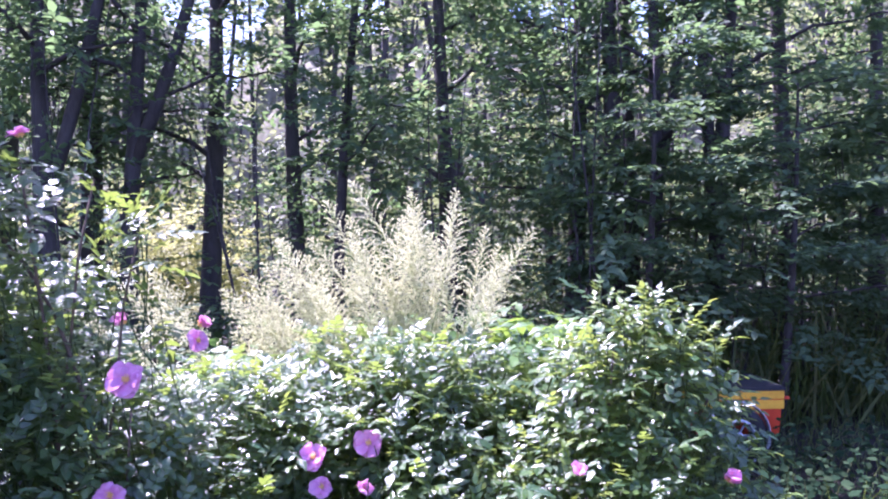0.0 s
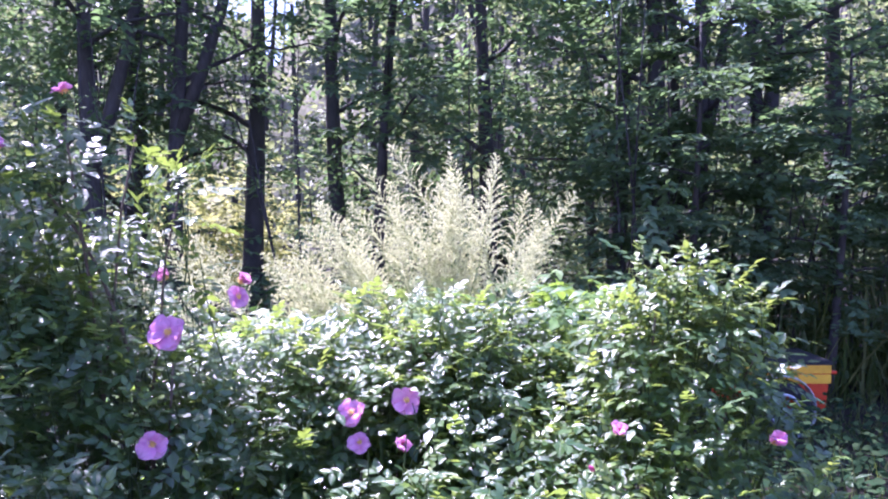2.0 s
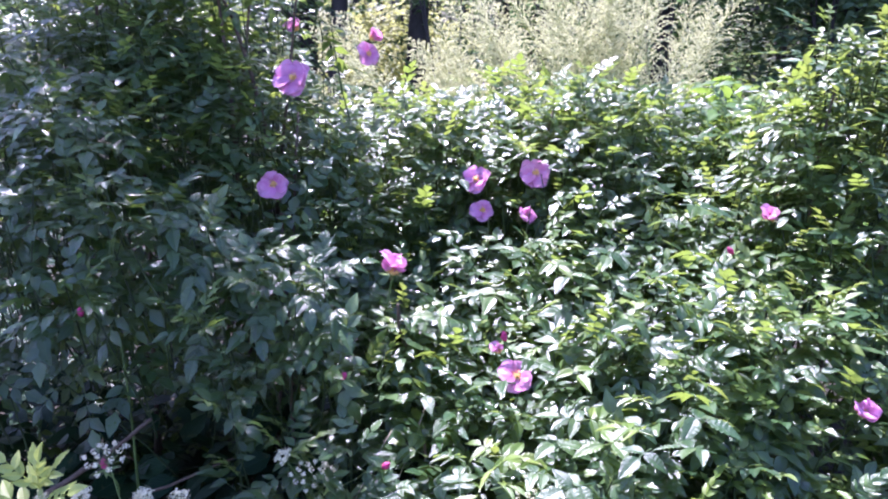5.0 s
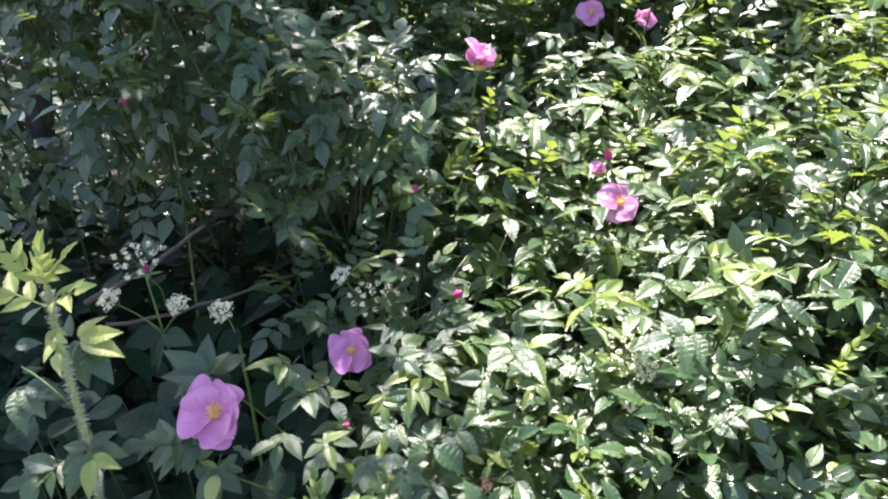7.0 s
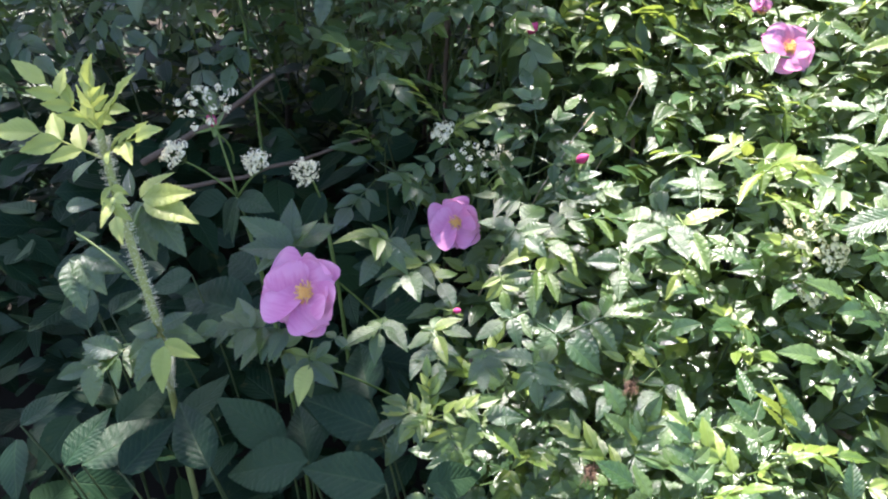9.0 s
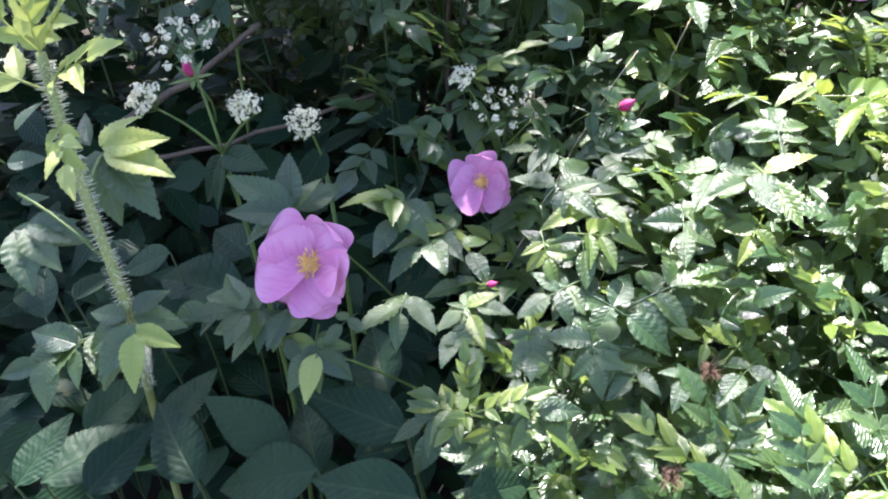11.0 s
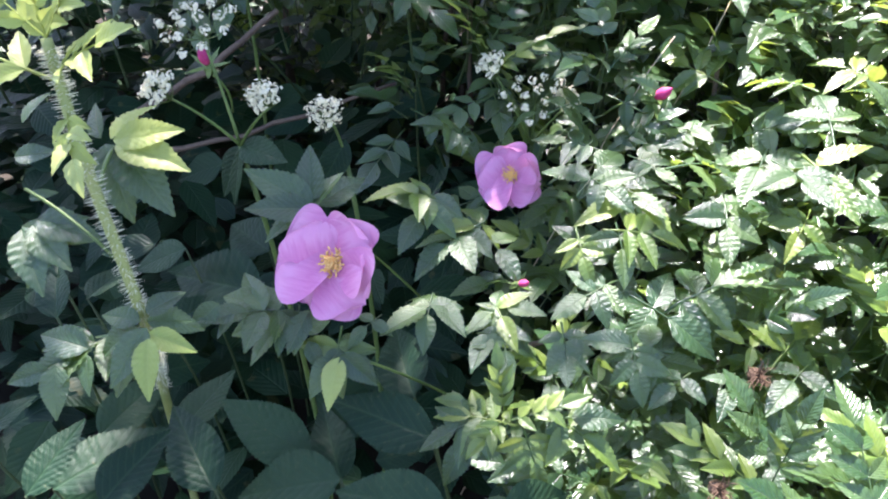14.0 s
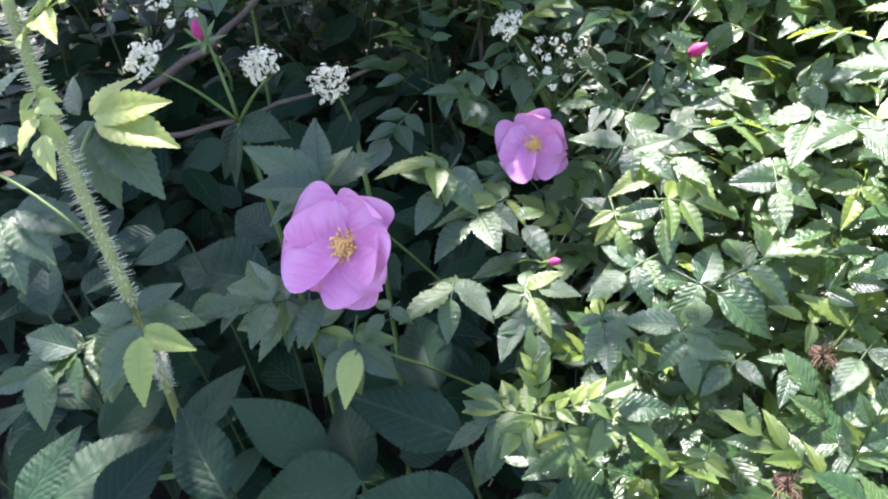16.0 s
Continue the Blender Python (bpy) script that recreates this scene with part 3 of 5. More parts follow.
def shoot_leaves(tips, ups, count, spread=(40, 94)):
    """Leaves set in a spiral round each shoot tip. Returns places, axes and a youth value for each leaf."""
    p, m, youth = [], [], []
    for tip, up in zip(tips, ups):
        up = up / np.linalg.norm(up)
        a = np.cross(up, (0.2, 0.9, 0.1))
        a /= np.linalg.norm(a)
        b = np.cross(up, a)
        k = count if rng.random() > 0.3 else count + 1
        start = rng.uniform(0, 6.28)
        dirs, nrm, pos = [], [], []
        for i in range(k):
            f = i / max(1, k - 1)
            th = radians(spread[0] + (spread[1] - spread[0]) * f + rng.normal(0, 10))
            ph = start + 2.4 * i + rng.normal(0, 0.25)
            rad = a * math.cos(ph) + b * math.sin(ph)
            dirs.append(up * math.cos(th) + rad * math.sin(th))
            nrm.append(up * math.sin(th) - rad * math.cos(th) + np.array((0.05, -0.18, 0.75)) + rng.normal(0, 0.2, 3))
            pos.append(tip - up * 0.013 * i)
            youth.append(1 - f)
        p += pos
        m.append(axes(np.array(dirs), np.array(nrm), rng.uniform(0.85, 1.12, k) * np.linspace(0.72, 1.05, k)))
    return np.array(p), np.concatenate(m), np.array(youth)


def rose_bush(name, base, tips, ups, count, label, young, canes, near_limit=0, near_rule=None):
    """A rose bush: canes, twigs, single leaves where the camera comes close and the rest of its leaves."""
    bush = thing(name, *base, label, "rose bush", "rose thicket")
    o = np.array(base)
    p, m, youth = shoot_leaves(tips, ups, count)
    mid = p + m[:, :, 1] * 0.06
    ok = clear_of_flowers(mid) & clear_of_flowers(p, 0.035)
    p, m, youth = p[ok], m[ok], youth[ok]
    is_young = (youth > 0.9 - 0.75 * young) & (rng.random(len(p)) < young)
    near = np.zeros(len(p), bool)
    if near_limit:
        score = near_rule(p)
        near[np.argsort(score)[:near_limit]] = True
        near &= score < 50
    for i in np.flatnonzero(near):
        if is_young[i]:
            part("leaf", NEAR_YOUNG_MESH[i % 4], bush, to_matrix(m[i], p[i] - o), "young yellow-green rose leaf")
        else:
            part("leaf", NEAR_ROSE_MESH[i % 8], bush, to_matrix(m[i], p[i] - o))
    g_old, g_young = Geo(), Geo()
    pick = rng.integers(0, 1000, len(p))
    nearish = (p[:, 1] < 1.62) & (p[:, 2] > canopy(p[:, 0], p[:, 1]) - 0.2)
    for k in range(8):
        s = ~near & ~is_young & nearish & (pick % 8 == k)
        g_old.many(MID_ROSE[k], m[s], p[s] - o)
    for k in range(6):
        s = ~near & ~is_young & ~nearish & (pick % 6 == k)
        g_old.many(FAR_ROSE[k], m[s], p[s] - o)
    for k in range(3):
        s = ~near & is_young & (pick % 3 == k)
        g_young.many(FAR_YOUNG[k], m[s], p[s] - o)
    part("foliage", g_old.mesh("foliage", ROSE_LEAF), bush, None, "dense glossy green rose leaves", "stuff")
    if g_young.n:
        part("young_foliage", g_young.mesh("young_foliage", YOUNG_LEAF), bush, None, "yellow-green young rose leaves", "stuff")
    tw = Geo()
    for tip, up in zip(tips, ups):
        up = up / np.linalg.norm(up)
        back = np.array((rng.normal(0, 0.05), rng.uniform(0.0, 0.12), -rng.uniform(0.14, 0.26)))
        tube(tw, bow(tip - o, tip - o + back - up * 0.06, -up * 0.02, 4), [0.0013, 0.0017, 0.002, 0.0024], 4, cap=False)
    part("twig_tangle", tw.mesh("twig_tangle", DARK_STEM), bush, None, "thin green rose twigs", "stuff")
    for a, b, sag, r in canes:
        cg = Geo()
        line = bow(np.array(a) - o, np.array(b) - o, sag, 10, 0.004)
        tube(cg, line, np.linspace(r, r * 0.45, 10), 7)
        for k in range(70):
            i = rng.integers(0, 9)
            q0 = line[i] + (line[i + 1] - line[i]) * rng.random()
            dd = rng.normal(0, 1, 3)
            dd /= np.linalg.norm(dd)
            tube(cg, [q0 + dd * r * 0.3, q0 + dd * (r + 0.005)], [0.0012, 0.0002], 3, cap=False)
        part("cane", cg.mesh("cane", CANE), bush, None, "prickly brown rose cane")
    return bush


def scatter_tips(x0, x1, y0, y1, step, lift=0.0, rule=None, jitter=0.5, lean=0.15):
    """Shoot tips over a stretch of the plan, at the canopy's height."""
    xs, ys = np.meshgrid(np.arange(x0, x1, step), np.arange(y0, y1, step))
    x = xs.ravel() + rng.uniform(-jitter, jitter, xs.size) * step
    y = ys.ravel() + rng.uniform(-jitter, jitter, xs.size) * step
    z = canopy(x, y) + lift + rng.normal(0, 0.016, len(x))
    ok = z > 0.14
    if rule is not None:
        ok &= rule(x, y)
    x, y, z = x[ok], y[ok], z[ok]
    e = 0.03
    gx, gy = (canopy(x + e, y) - canopy(x - e, y)) / (2 * e), (canopy(x, y + e) - canopy(x, y - e)) / (2 * e)
    up = np.stack((-gx * lean, -gy * lean - 0.04, np.ones_like(x)), -1) + rng.normal(0, 0.20, (len(x), 3))
    return np.stack((x, y, z), -1), up


rng = np.random.default_rng(101)


# ---- ground ----
def ground_mesh():
    g = Geo()
    n = 90
    t = np.linspace(-1, 1, n)
    c = np.sign(t) * (np.abs(t) * 9 + np.abs(t) ** 6 * 600)
    x, y = np.meshgrid(c, c + 5)
    z = -0.02 + 0.03 * np.sin(x * 1.7) * np.cos(y * 1.3) + 0.015 * np.sin(x * 5.1 + y * 3)
    z = z + 0.25 * ease(9, 16, y)
    i, j = np.meshgrid(np.arange(n - 1), np.arange(n - 1), indexing="ij")
    q = np.stack((i * n + j, i * n + j + 1, (i + 1) * n + j + 1, (i + 1) * n + j), -1).reshape(-1, 4)
    g.add(np.stack((x, y, z), -1).reshape(-1, 3), q)
    return g.mesh("ground", SOIL)


ground = tagged(new("ground", ground_mesh()), "uneven garden soil under weeds, coloured dark for shade", "ground", kind="structure")

# ---- rose bushes ----
def two_layers(x0, x1, y0, y1, step, rule, deep=True):
    a = scatter_tips(x0, x1, y0, y1, step, 0.0, rule)
    b = scatter_tips(x0, x1, y0, y1, step * 1.15, -0.10, rule)
    c = scatter_tips(x0, x1, y0, y1, step * 1.5, -0.22, rule)
    d = scatter_tips(x0, x1, y0, y1, step * 1.8, -0.36, rule)
    e = scatter_tips(x0, x1, y0, y1, step * (2.4 if deep else 6), -0.52, rule)
    return np.concatenate((a[0], b[0], c[0], d[0], e[0])), np.concatenate((a[1], b[1], c[1], d[1], e[1]))


def fan(base, spots, r=0.006):
    return [((base[0] + rng.normal(0, 0.06), base[1] + rng.normal(0, 0.06), -0.03), s, (rng.normal(0, 0.04), 0.05, 0.05), r) for s in spots]


# the low front of the thicket, where the camera ends
front = lambda x, y: (x > -0.41 + 0.07 * (y < 1.0) + 0.12 * (y < 0.88)) & (y > 0.80 + 0.35 * (x < -0.43))
tips, ups = two_layers(-0.52, 0.30, 0.80, 1.62, 0.074, front, False)
set_back = (tips[:, 0] < -0.16) & (tips[:, 1] < 1.28)
tips[set_back, 2] -= 0.045
shelf = lambda x, y: 0.63 + 0.5 * (x + 0.25) + 1.1 * np.maximum(0, y - 1.35)
set_back = (tips[:, 0] > -0.38) & (tips[:, 0] < 0.08) & (tips[:, 1] >= 1.14) & (tips[:, 1] < 1.56)
tips[set_back, 2] = np.minimum(tips[set_back, 2], shelf(tips[set_back, 0], tips[set_back, 1]) - 0.055)
keep_view = (tips[:, 2] < 0.9) & ~((tips[:, 1] > 1.22) & (tips[:, 2] < canopy(tips[:, 0], tips[:, 1]) - 0.16)) & ~((tips[:, 0] < -0.26) & (tips[:, 1] < 1.12) & (tips[:, 2] < canopy(tips[:, 0], tips[:, 1]) - 0.06))
tips, ups = tips[keep_view], ups[keep_view]
bush_front = rose_bush("rose_bush", (-0.15, 1.35, 0), tips, ups, 8, "low leafy front of a pink-flowered rose thicket", 0.30,
                       fan((-0.15, 1.4), [(-0.40, 1.12, 0.42), (-0.25, 1.0, 0.40), (0.0, 1.1, 0.5), (0.15, 1.3, 0.6), (-0.3, 1.4, 0.62), (-0.1, 1.5, 0.7)]),
                       300, lambda p: np.hypot(p[:, 0] + 0.32, p[:, 1] - 0.95) - 0.8 * p[:, 2])

right = lambda x, y: x > 0.24
tips, ups = two_layers(0.24, 1.10, 0.95, 2.65, 0.08, right, False)
spikes = np.array([(0.70, 2.10, 1.29), (0.63, 2.05, 1.29), (0.55, 2.15, 1.34), (0.44, 2.2, 1.40), (0.60, 2.2, 1.32), (0.50, 2.1, 1.33)])
tips, ups = np.concatenate((tips, spikes)), np.concatenate((ups, np.tile((0.25, -0.1, 0.9), (len(spikes), 1))))
bush_right = rose_bush("rose_bush", (0.55, 1.9, 0), tips, ups, 7, "tall sunlit green rose bush with scattered pink roses", 0.72,
                       fan((0.55, 1.95), [(0.7, 2.05, 1.15), (0.45, 2.1, 1.25), (0.5, 1.6, 0.75), (0.75, 1.8, 0.85), (0.3, 1.4, 0.6)]),
                       160, lambda p: np.hypot(p[:, 0] - 0.30, p[:, 1] - 1.2) - 0.5 * p[:, 2])

middle = lambda x, y: (x <= 0.24) & (x > -0.52) & (y > 1.58)
tips, ups = two_layers(-0.52, 0.24, 1.58, 2.75, 0.08, middle, False)
bush_middle = rose_bush("rose_bush", (-0.2, 2.1, 0), tips, ups, 7, "dense rose bush with a cluster of four pink roses", 0.40,
                        fan((-0.2, 2.1), [(-0.3, 1.95, 0.9), (-0.15, 2.0, 0.95), (-0.4, 1.7, 0.75), (0.1, 2.3, 1.0), (-0.2, 2.4, 1.15), (-0.366, 1.44, 0.86)]))

left = lambda x, y: (x <= -0.48) & (y > 1.24)
tips, ups = two_layers(-1.8, -0.48, 1.05, 2.6, 0.085, left)
over = (tips[:, 1] < 1.56) & (tips[:, 2] < canopy(tips[:, 0], tips[:, 1]) - 0.16)
tips, ups = tips[~over], ups[~over]
hollow = ((tips - np.array((-0.95, 1.50, 0.62))) / (0.38, 0.36, 0.32)) ** 2
tips, ups = tips[hollow.sum(1) > 1], ups[hollow.sum(1) > 1]
n_face = 30
fx, fy, fz = rng.uniform(-1.35, -0.36, n_face), rng.uniform(1.36, 1.56, n_face), rng.uniform(0.60, 1.0, n_face)
ok = fz < canopy(fx, fy) + 0.05
tips, ups = np.concatenate((tips, np.stack((fx, fy, fz), -1)[ok])), np.concatenate((ups, np.stack((rng.normal(0, 0.3, n_face), rng.normal(-0.6, 0.2, n_face), rng.normal(0.5, 0.3, n_face)), -1)[ok]))
n_low = 150
lx, ly, lz = rng.uniform(-1.6, -0.40, n_low), rng.uniform(1.86, 2.15, n_low), rng.uniform(0.10, 1.0, n_low)
tips, ups = np.concatenate((tips, np.stack((lx, ly, lz), -1))), np.concatenate((ups, rng.normal((0, -0.4, 0.6), 0.3, (n_low, 3))))
sp_line = [((-1.05, 1.98), (1.25, 1.78), 9), ((-0.87, 2.01), (1.30, 1.74), 6), ((-0.76, 2.0), (1.32, 1.60), 5), ((-1.18, 1.92), (1.2, 1.64), 8), ((-1.28, 2.0), (1.2, 1.80), 8), ((-1.40, 2.05), (1.2, 1.75), 7), ((-1.12, 2.1), (1.2, 1.66), 6)]
sp = []
for (px, py), (z0, z1), k in sp_line:
    for i in range(k):
        f = i / (k - 1)
        sp.append((px + 0.10 * (1 - f) * math.sin(i * 2.3), py + 0.08 * (1 - f) * math.cos(i * 1.9), z0 + (z1 - z0) * f))
for _ in range(64):
    f = rng.random() ** 1.3
    sp.append((rng.uniform(-1.60, -1.00 - 0.10 * f), rng.uniform(1.85, 2.30), 1.22 + 0.52 * f))
sp += [(-1.05, 2.16, 1.40), (-0.97, 2.20, 1.47), (-0.92, 2.23, 1.53), (-0.89, 2.30, 1.57), (-0.86, 2.33, 1.62)]
tips, ups = np.concatenate((tips, np.array(sp))), np.concatenate((ups, rng.normal((0.05, -0.05, 0.8), 0.3, (len(sp), 3))))
bush_left = rose_bush("rose_bush", (-1.0, 2.0, 0), tips, ups, 5, "tall arching rose bush with brown canes, partly in shade", 0.30,
                      [((-0.80, 1.95, -0.03), (-1.10, 2.02, 1.56), (0.10, 0, 0.22), 0.008), ((-0.95, 2.0, -0.03), (-1.04, 1.99, 1.74), (0.05, 0, 0), 0.007), ((-1.0, 2.0, -0.03), (-0.87, 2.01, 1.70), (-0.05, 0, 0), 0.006), ((-0.9, 2.05, -0.03), (-0.76, 2.0, 1.56), (-0.04, 0, 0), 0.006),
                       ((-1.2, 1.95, -0.03), (-1.28, 2.0, 1.74), (0.03, 0, 0), 0.007), ((-1.2, 2.0, -0.03), (-1.40, 2.05, 1.7), (0, 0, 0), 0.007), ((-0.85, 1.9, -0.03), (-0.74, 1.88, 1.15), (0, 0.03, 0), 0.006), ((-0.7, 1.8, -0.03), (-0.72, 1.74, 0.92), (0, 0, 0), 0.006)],
                      120, lambda p: np.hypot(p[:, 0] + 0.7, p[:, 1] - 1.45) - 0.3 * p[:, 2])

OWNER = [bush_front, bush_front, bush_left, bush_left, bush_left, bush_left, bush_left, bush_left, bush_middle, bush_middle, bush_middle, bush_middle, bush_left, bush_middle, bush_front, bush_right, bush_right, bush_right, bush_front]
for owner, (place, facing, kind_name, size, spin) in zip(OWNER, FLOWERS):
    rose_flower(owner, place, facing, kind_name, size, spin)


def bud_mesh():
    g = Geo()
    tube(g, [(0, 0, -0.002), (0, 0, 0.003), (0, 0, 0.008), (0, 0, 0.014), (0.001, 0, 0.019)], [0.003, 0.0055, 0.006, 0.004, 0.0008], 10)
    return g.mesh("bud", BUD)


def hip_mesh():
    """A withered flower: a small hip with a tuft of dry stamens and sepals."""
    g = Geo()
    tube(g, [(0, 0, -0.014), (0, 0, -0.008), (0, 0, 0)], [0.002, 0.006, 0.005], 8)
    for k in range(34):
        d = rng.normal((0, 0, 1.0), 0.6, 3)
        d /= np.linalg.norm(d)
        tube(g, bow((0, 0, 0), d * rng.uniform(0.010, 0.018), rng.normal(0, 0.002, 3), 3), [0.0007, 0.0005, 0.0002], 3, cap=False)
    return g.mesh("withered_flower", DRY)


BUD_MESH, HIP_MESH = bud_mesh(), hip_mesh()
for owner, place, tilt in ((bush_front, (-0.346, 1.303, 0.618), (0.6, -0.3, 0.6)), (bush_front, (-0.401, 1.056, 0.543), (0.5, -0.2, 0.4)), (bush_left, (-0.772, 1.16, 0.626), (0, -0.3, 0.9)),
                           (bush_middle, (-0.440, 1.355, 0.745), (0.5, -0.4, 0.7)), (bush_right, (0.235, 1.80, 0.925), (-0.6, -0.4, 0.6)), (bush_middle, (-0.18, 1.50, 0.795), (-0.2, -0.2, 0.9)), (bush_left, (-0.95, 1.36, 0.80), (0, -0.3, 0.9))):
    f = np.array(tilt)
    m = axes(np.array([np.cross(f, (0.31, 0.2, 0.9))]), f[None], 1.0)[0]
    if place[1] < 1.1:
        m = m * 0.55
    b = part("bud", BUD_MESH, owner, to_matrix(m, Vector(place) - Vector(owner.location)), "closed crimson rose bud")
    part("calyx", CALYX, b, None, "green calyx and stalk")
for place in ((-0.208, 1.038, 0.533), (-0.219, 0.944, 0.506)):
    f = np.array((0.2, -0.6, 0.5))
    m = axes(np.array([np.cross(f, (0.31, 0.2, 0.9))]), f[None], 1.0)[0]
    part("withered_flower", HIP_MESH, bush_front, to_matrix(m, Vector(place) - Vector(bush_front.location)), "withered brown rose head")


def rosette(owner, place, up, old, young, size=1.0, start=0.0):
    """A leafy shoot tip: spread leaves below and narrow young ones in its middle."""
    o, up = np.array(owner.location), np.array(up, float)
    up /= np.linalg.norm(up)
    a = np.cross(up, (0.2, 0.9, 0.1))
    a /= np.linalg.norm(a)
    b = np.cross(up, a)
    n = old + young
    for i in range(n):
        th = radians(22 + 66 * i / (n - 1))
        ph = start + 2.4 * i
        rad = a * math.cos(ph) + b * math.sin(ph)
        d = up * math.cos(th) + rad * math.sin(th)
        nrm = up * math.sin(th) - rad * math.cos(th) + np.array((0, -0.15, 0.4))
        m = axes(d[None], nrm[None], size * (0.7 + 0.4 * i / n))[0]
        place_i = np.array(place) - up * 0.006 * i - o
        if not clear_of_flowers((place_i + o + d * 0.06)[None])[0] or not clear_of_flowers((place_i + o + d * 0.03)[None], 0.04)[0]:
            continue
        if i < young:
            part("leaf", NEAR_YOUNG_MESH[i % 4], owner, to_matrix(m, place_i), "young yellow-green rose leaf")
        else:
            part("leaf", NEAR_ROSE_MESH[(i * 3) % 8], owner, to_matrix(m, place_i))


rosette(bush_front, (-0.371, 0.931, 0.528), (0.0, -0.35, 0.9), 0, 5, 0.62, 3.0)

# the uppermost leaves of the low front: foot, tip, pairs of leaflets, young or old
FRONT_LEAVES_0 = [(-0.499, 1.091, 0.582, -0.536, 1.052, 0.603, 2, 1), (-0.498, 1.095, 0.58, -0.502, 1.037, 0.562, 2, 0), (-0.464, 1.096, 0.553, -0.489, 1.037, 0.544, 2, 0), (-0.456, 1.115, 0.549, -0.481, 1.078, 0.566, 1, 1), (-0.446, 1.009, 0.543, -0.498, 0.983, 0.586, 1, 0), (-0.452, 1.002, 0.544, -0.478, 0.957, 0.55, 1, 0), (-0.457, 0.997, 0.546, -0.449, 0.962, 0.535, 1, 0), (-0.412, 1.026, 0.538, -0.373, 1.029, 0.548, 1, 0), (-0.41, 1.025, 0.538, -0.383, 0.993, 0.535, 1, 1), (-0.411, 1.023, 0.537, -0.422, 0.995, 0.54, 1, 0), (-0.398, 1.007, 0.532, -0.379, 0.966, 0.522, 2, 0), (-0.407, 1.009, 0.533, -0.408, 0.965, 0.53, 1, 0)]
FRONT_LEAVES_1 = [(-0.439, 1.092, 0.55, -0.404, 1.063, 0.548, 1, 0), (-0.395, 1.092, 0.575, -0.45, 1.108, 0.572, 2, 1), (-0.364, 1.086, 0.579, -0.344, 1.054, 0.562, 2, 1), (-0.329, 1.097, 0.592, -0.279, 1.116, 0.585, 2, 1), (-0.333, 1.091, 0.588, -0.315, 1.061, 0.567, 1, 0), (-0.275, 1.078, 0.551, -0.214, 1.143, 0.568, 3, 0), (-0.246, 1.113, 0.55, -0.184, 1.136, 0.536, 1, 0), (-0.288, 1.012, 0.553, -0.336, 1.001, 0.553, 1, 0), (-0.298, 1.003, 0.553, -0.282, 0.973, 0.534, 2, 0), (-0.294, 1.056, 0.555, -0.239, 1.041, 0.543, 1, 0), (-0.235, 0.962, 0.507, -0.249, 0.982, 0.535, 2, 0), (-0.191, 0.998, 0.502, -0.168, 1.029, 0.526, 1, 0)]
FRONT_LEAVES_2 = [(-0.191, 1.002, 0.504, -0.179, 0.959, 0.491, 2, 0), (-0.193, 1.003, 0.505, -0.221, 0.996, 0.528, 1, 0), (-0.379, 0.936, 0.511, -0.425, 0.931, 0.507, 2, 1), (-0.39, 0.935, 0.508, -0.429, 0.911, 0.487, 2, 0), (-0.394, 0.93, 0.503, -0.397, 0.896, 0.473, 1, 0), (-0.353, 0.935, 0.504, -0.328, 0.912, 0.475, 2, 1), (-0.338, 0.954, 0.514, -0.294, 0.964, 0.526, 1, 0), (-0.327, 0.955, 0.509, -0.284, 0.942, 0.501, 1, 1), (-0.266, 0.955, 0.501, -0.268, 0.932, 0.488, 2, 1), (-0.352, 1.013, 0.54, -0.335, 0.973, 0.532, 3, 0), (-0.389, 1.199, 0.604, -0.439, 1.195, 0.607, 2, 0), (-0.372, 1.154, 0.598, -0.332, 1.128, 0.596, 2, 0)]
FRONT_LEAVES_3 = [(-0.374, 1.154, 0.597, -0.358, 1.213, 0.611, 1, 0), (-0.341, 1.215, 0.593, -0.301, 1.19, 0.593, 2, 0), (-0.515, 1.205, 0.585, -0.545, 1.170, 0.612, 2, 0), (-0.259, 1.169, 0.589, -0.247, 1.12, 0.573, 2, 0), (-0.191, 1.21, 0.573, -0.2, 1.163, 0.564, 2, 1), (-0.248, 1.229, 0.594, -0.276, 1.185, 0.596, 1, 0), (-0.215, 1.067, 0.534, -0.243, 1.065, 0.544, 1, 1), (-0.19, 1.077, 0.532, -0.167, 1.136, 0.542, 1, 1), (-0.312, 1.279, 0.595, -0.281, 1.297, 0.612, 2, 0), (-0.248, 1.279, 0.614, -0.211, 1.273, 0.638, 2, 0)]
FRONT_LEAVES_4 = [(-0.224, 1.249, 0.607, -0.186, 1.247, 0.608, 2, 0), (-0.261, 1.006, 0.537, -0.276, 0.975, 0.535, 1, 0), (-0.225, 1.026, 0.531, -0.228, 0.993, 0.53, 1, 0), (-0.334, 1.064, 0.558, -0.365, 1.025, 0.548, 2, 0), (-0.486, 0.986, 0.566, -0.502, 0.943, 0.549, 1, 0), (-0.421, 1.222, 0.626, -0.391, 1.262, 0.629, 2, 0), (-0.336, 1.31, 0.613, -0.368, 1.297, 0.635, 1, 0), (-0.179, 1.056, 0.531, -0.196, 1.013, 0.529, 1, 0)]
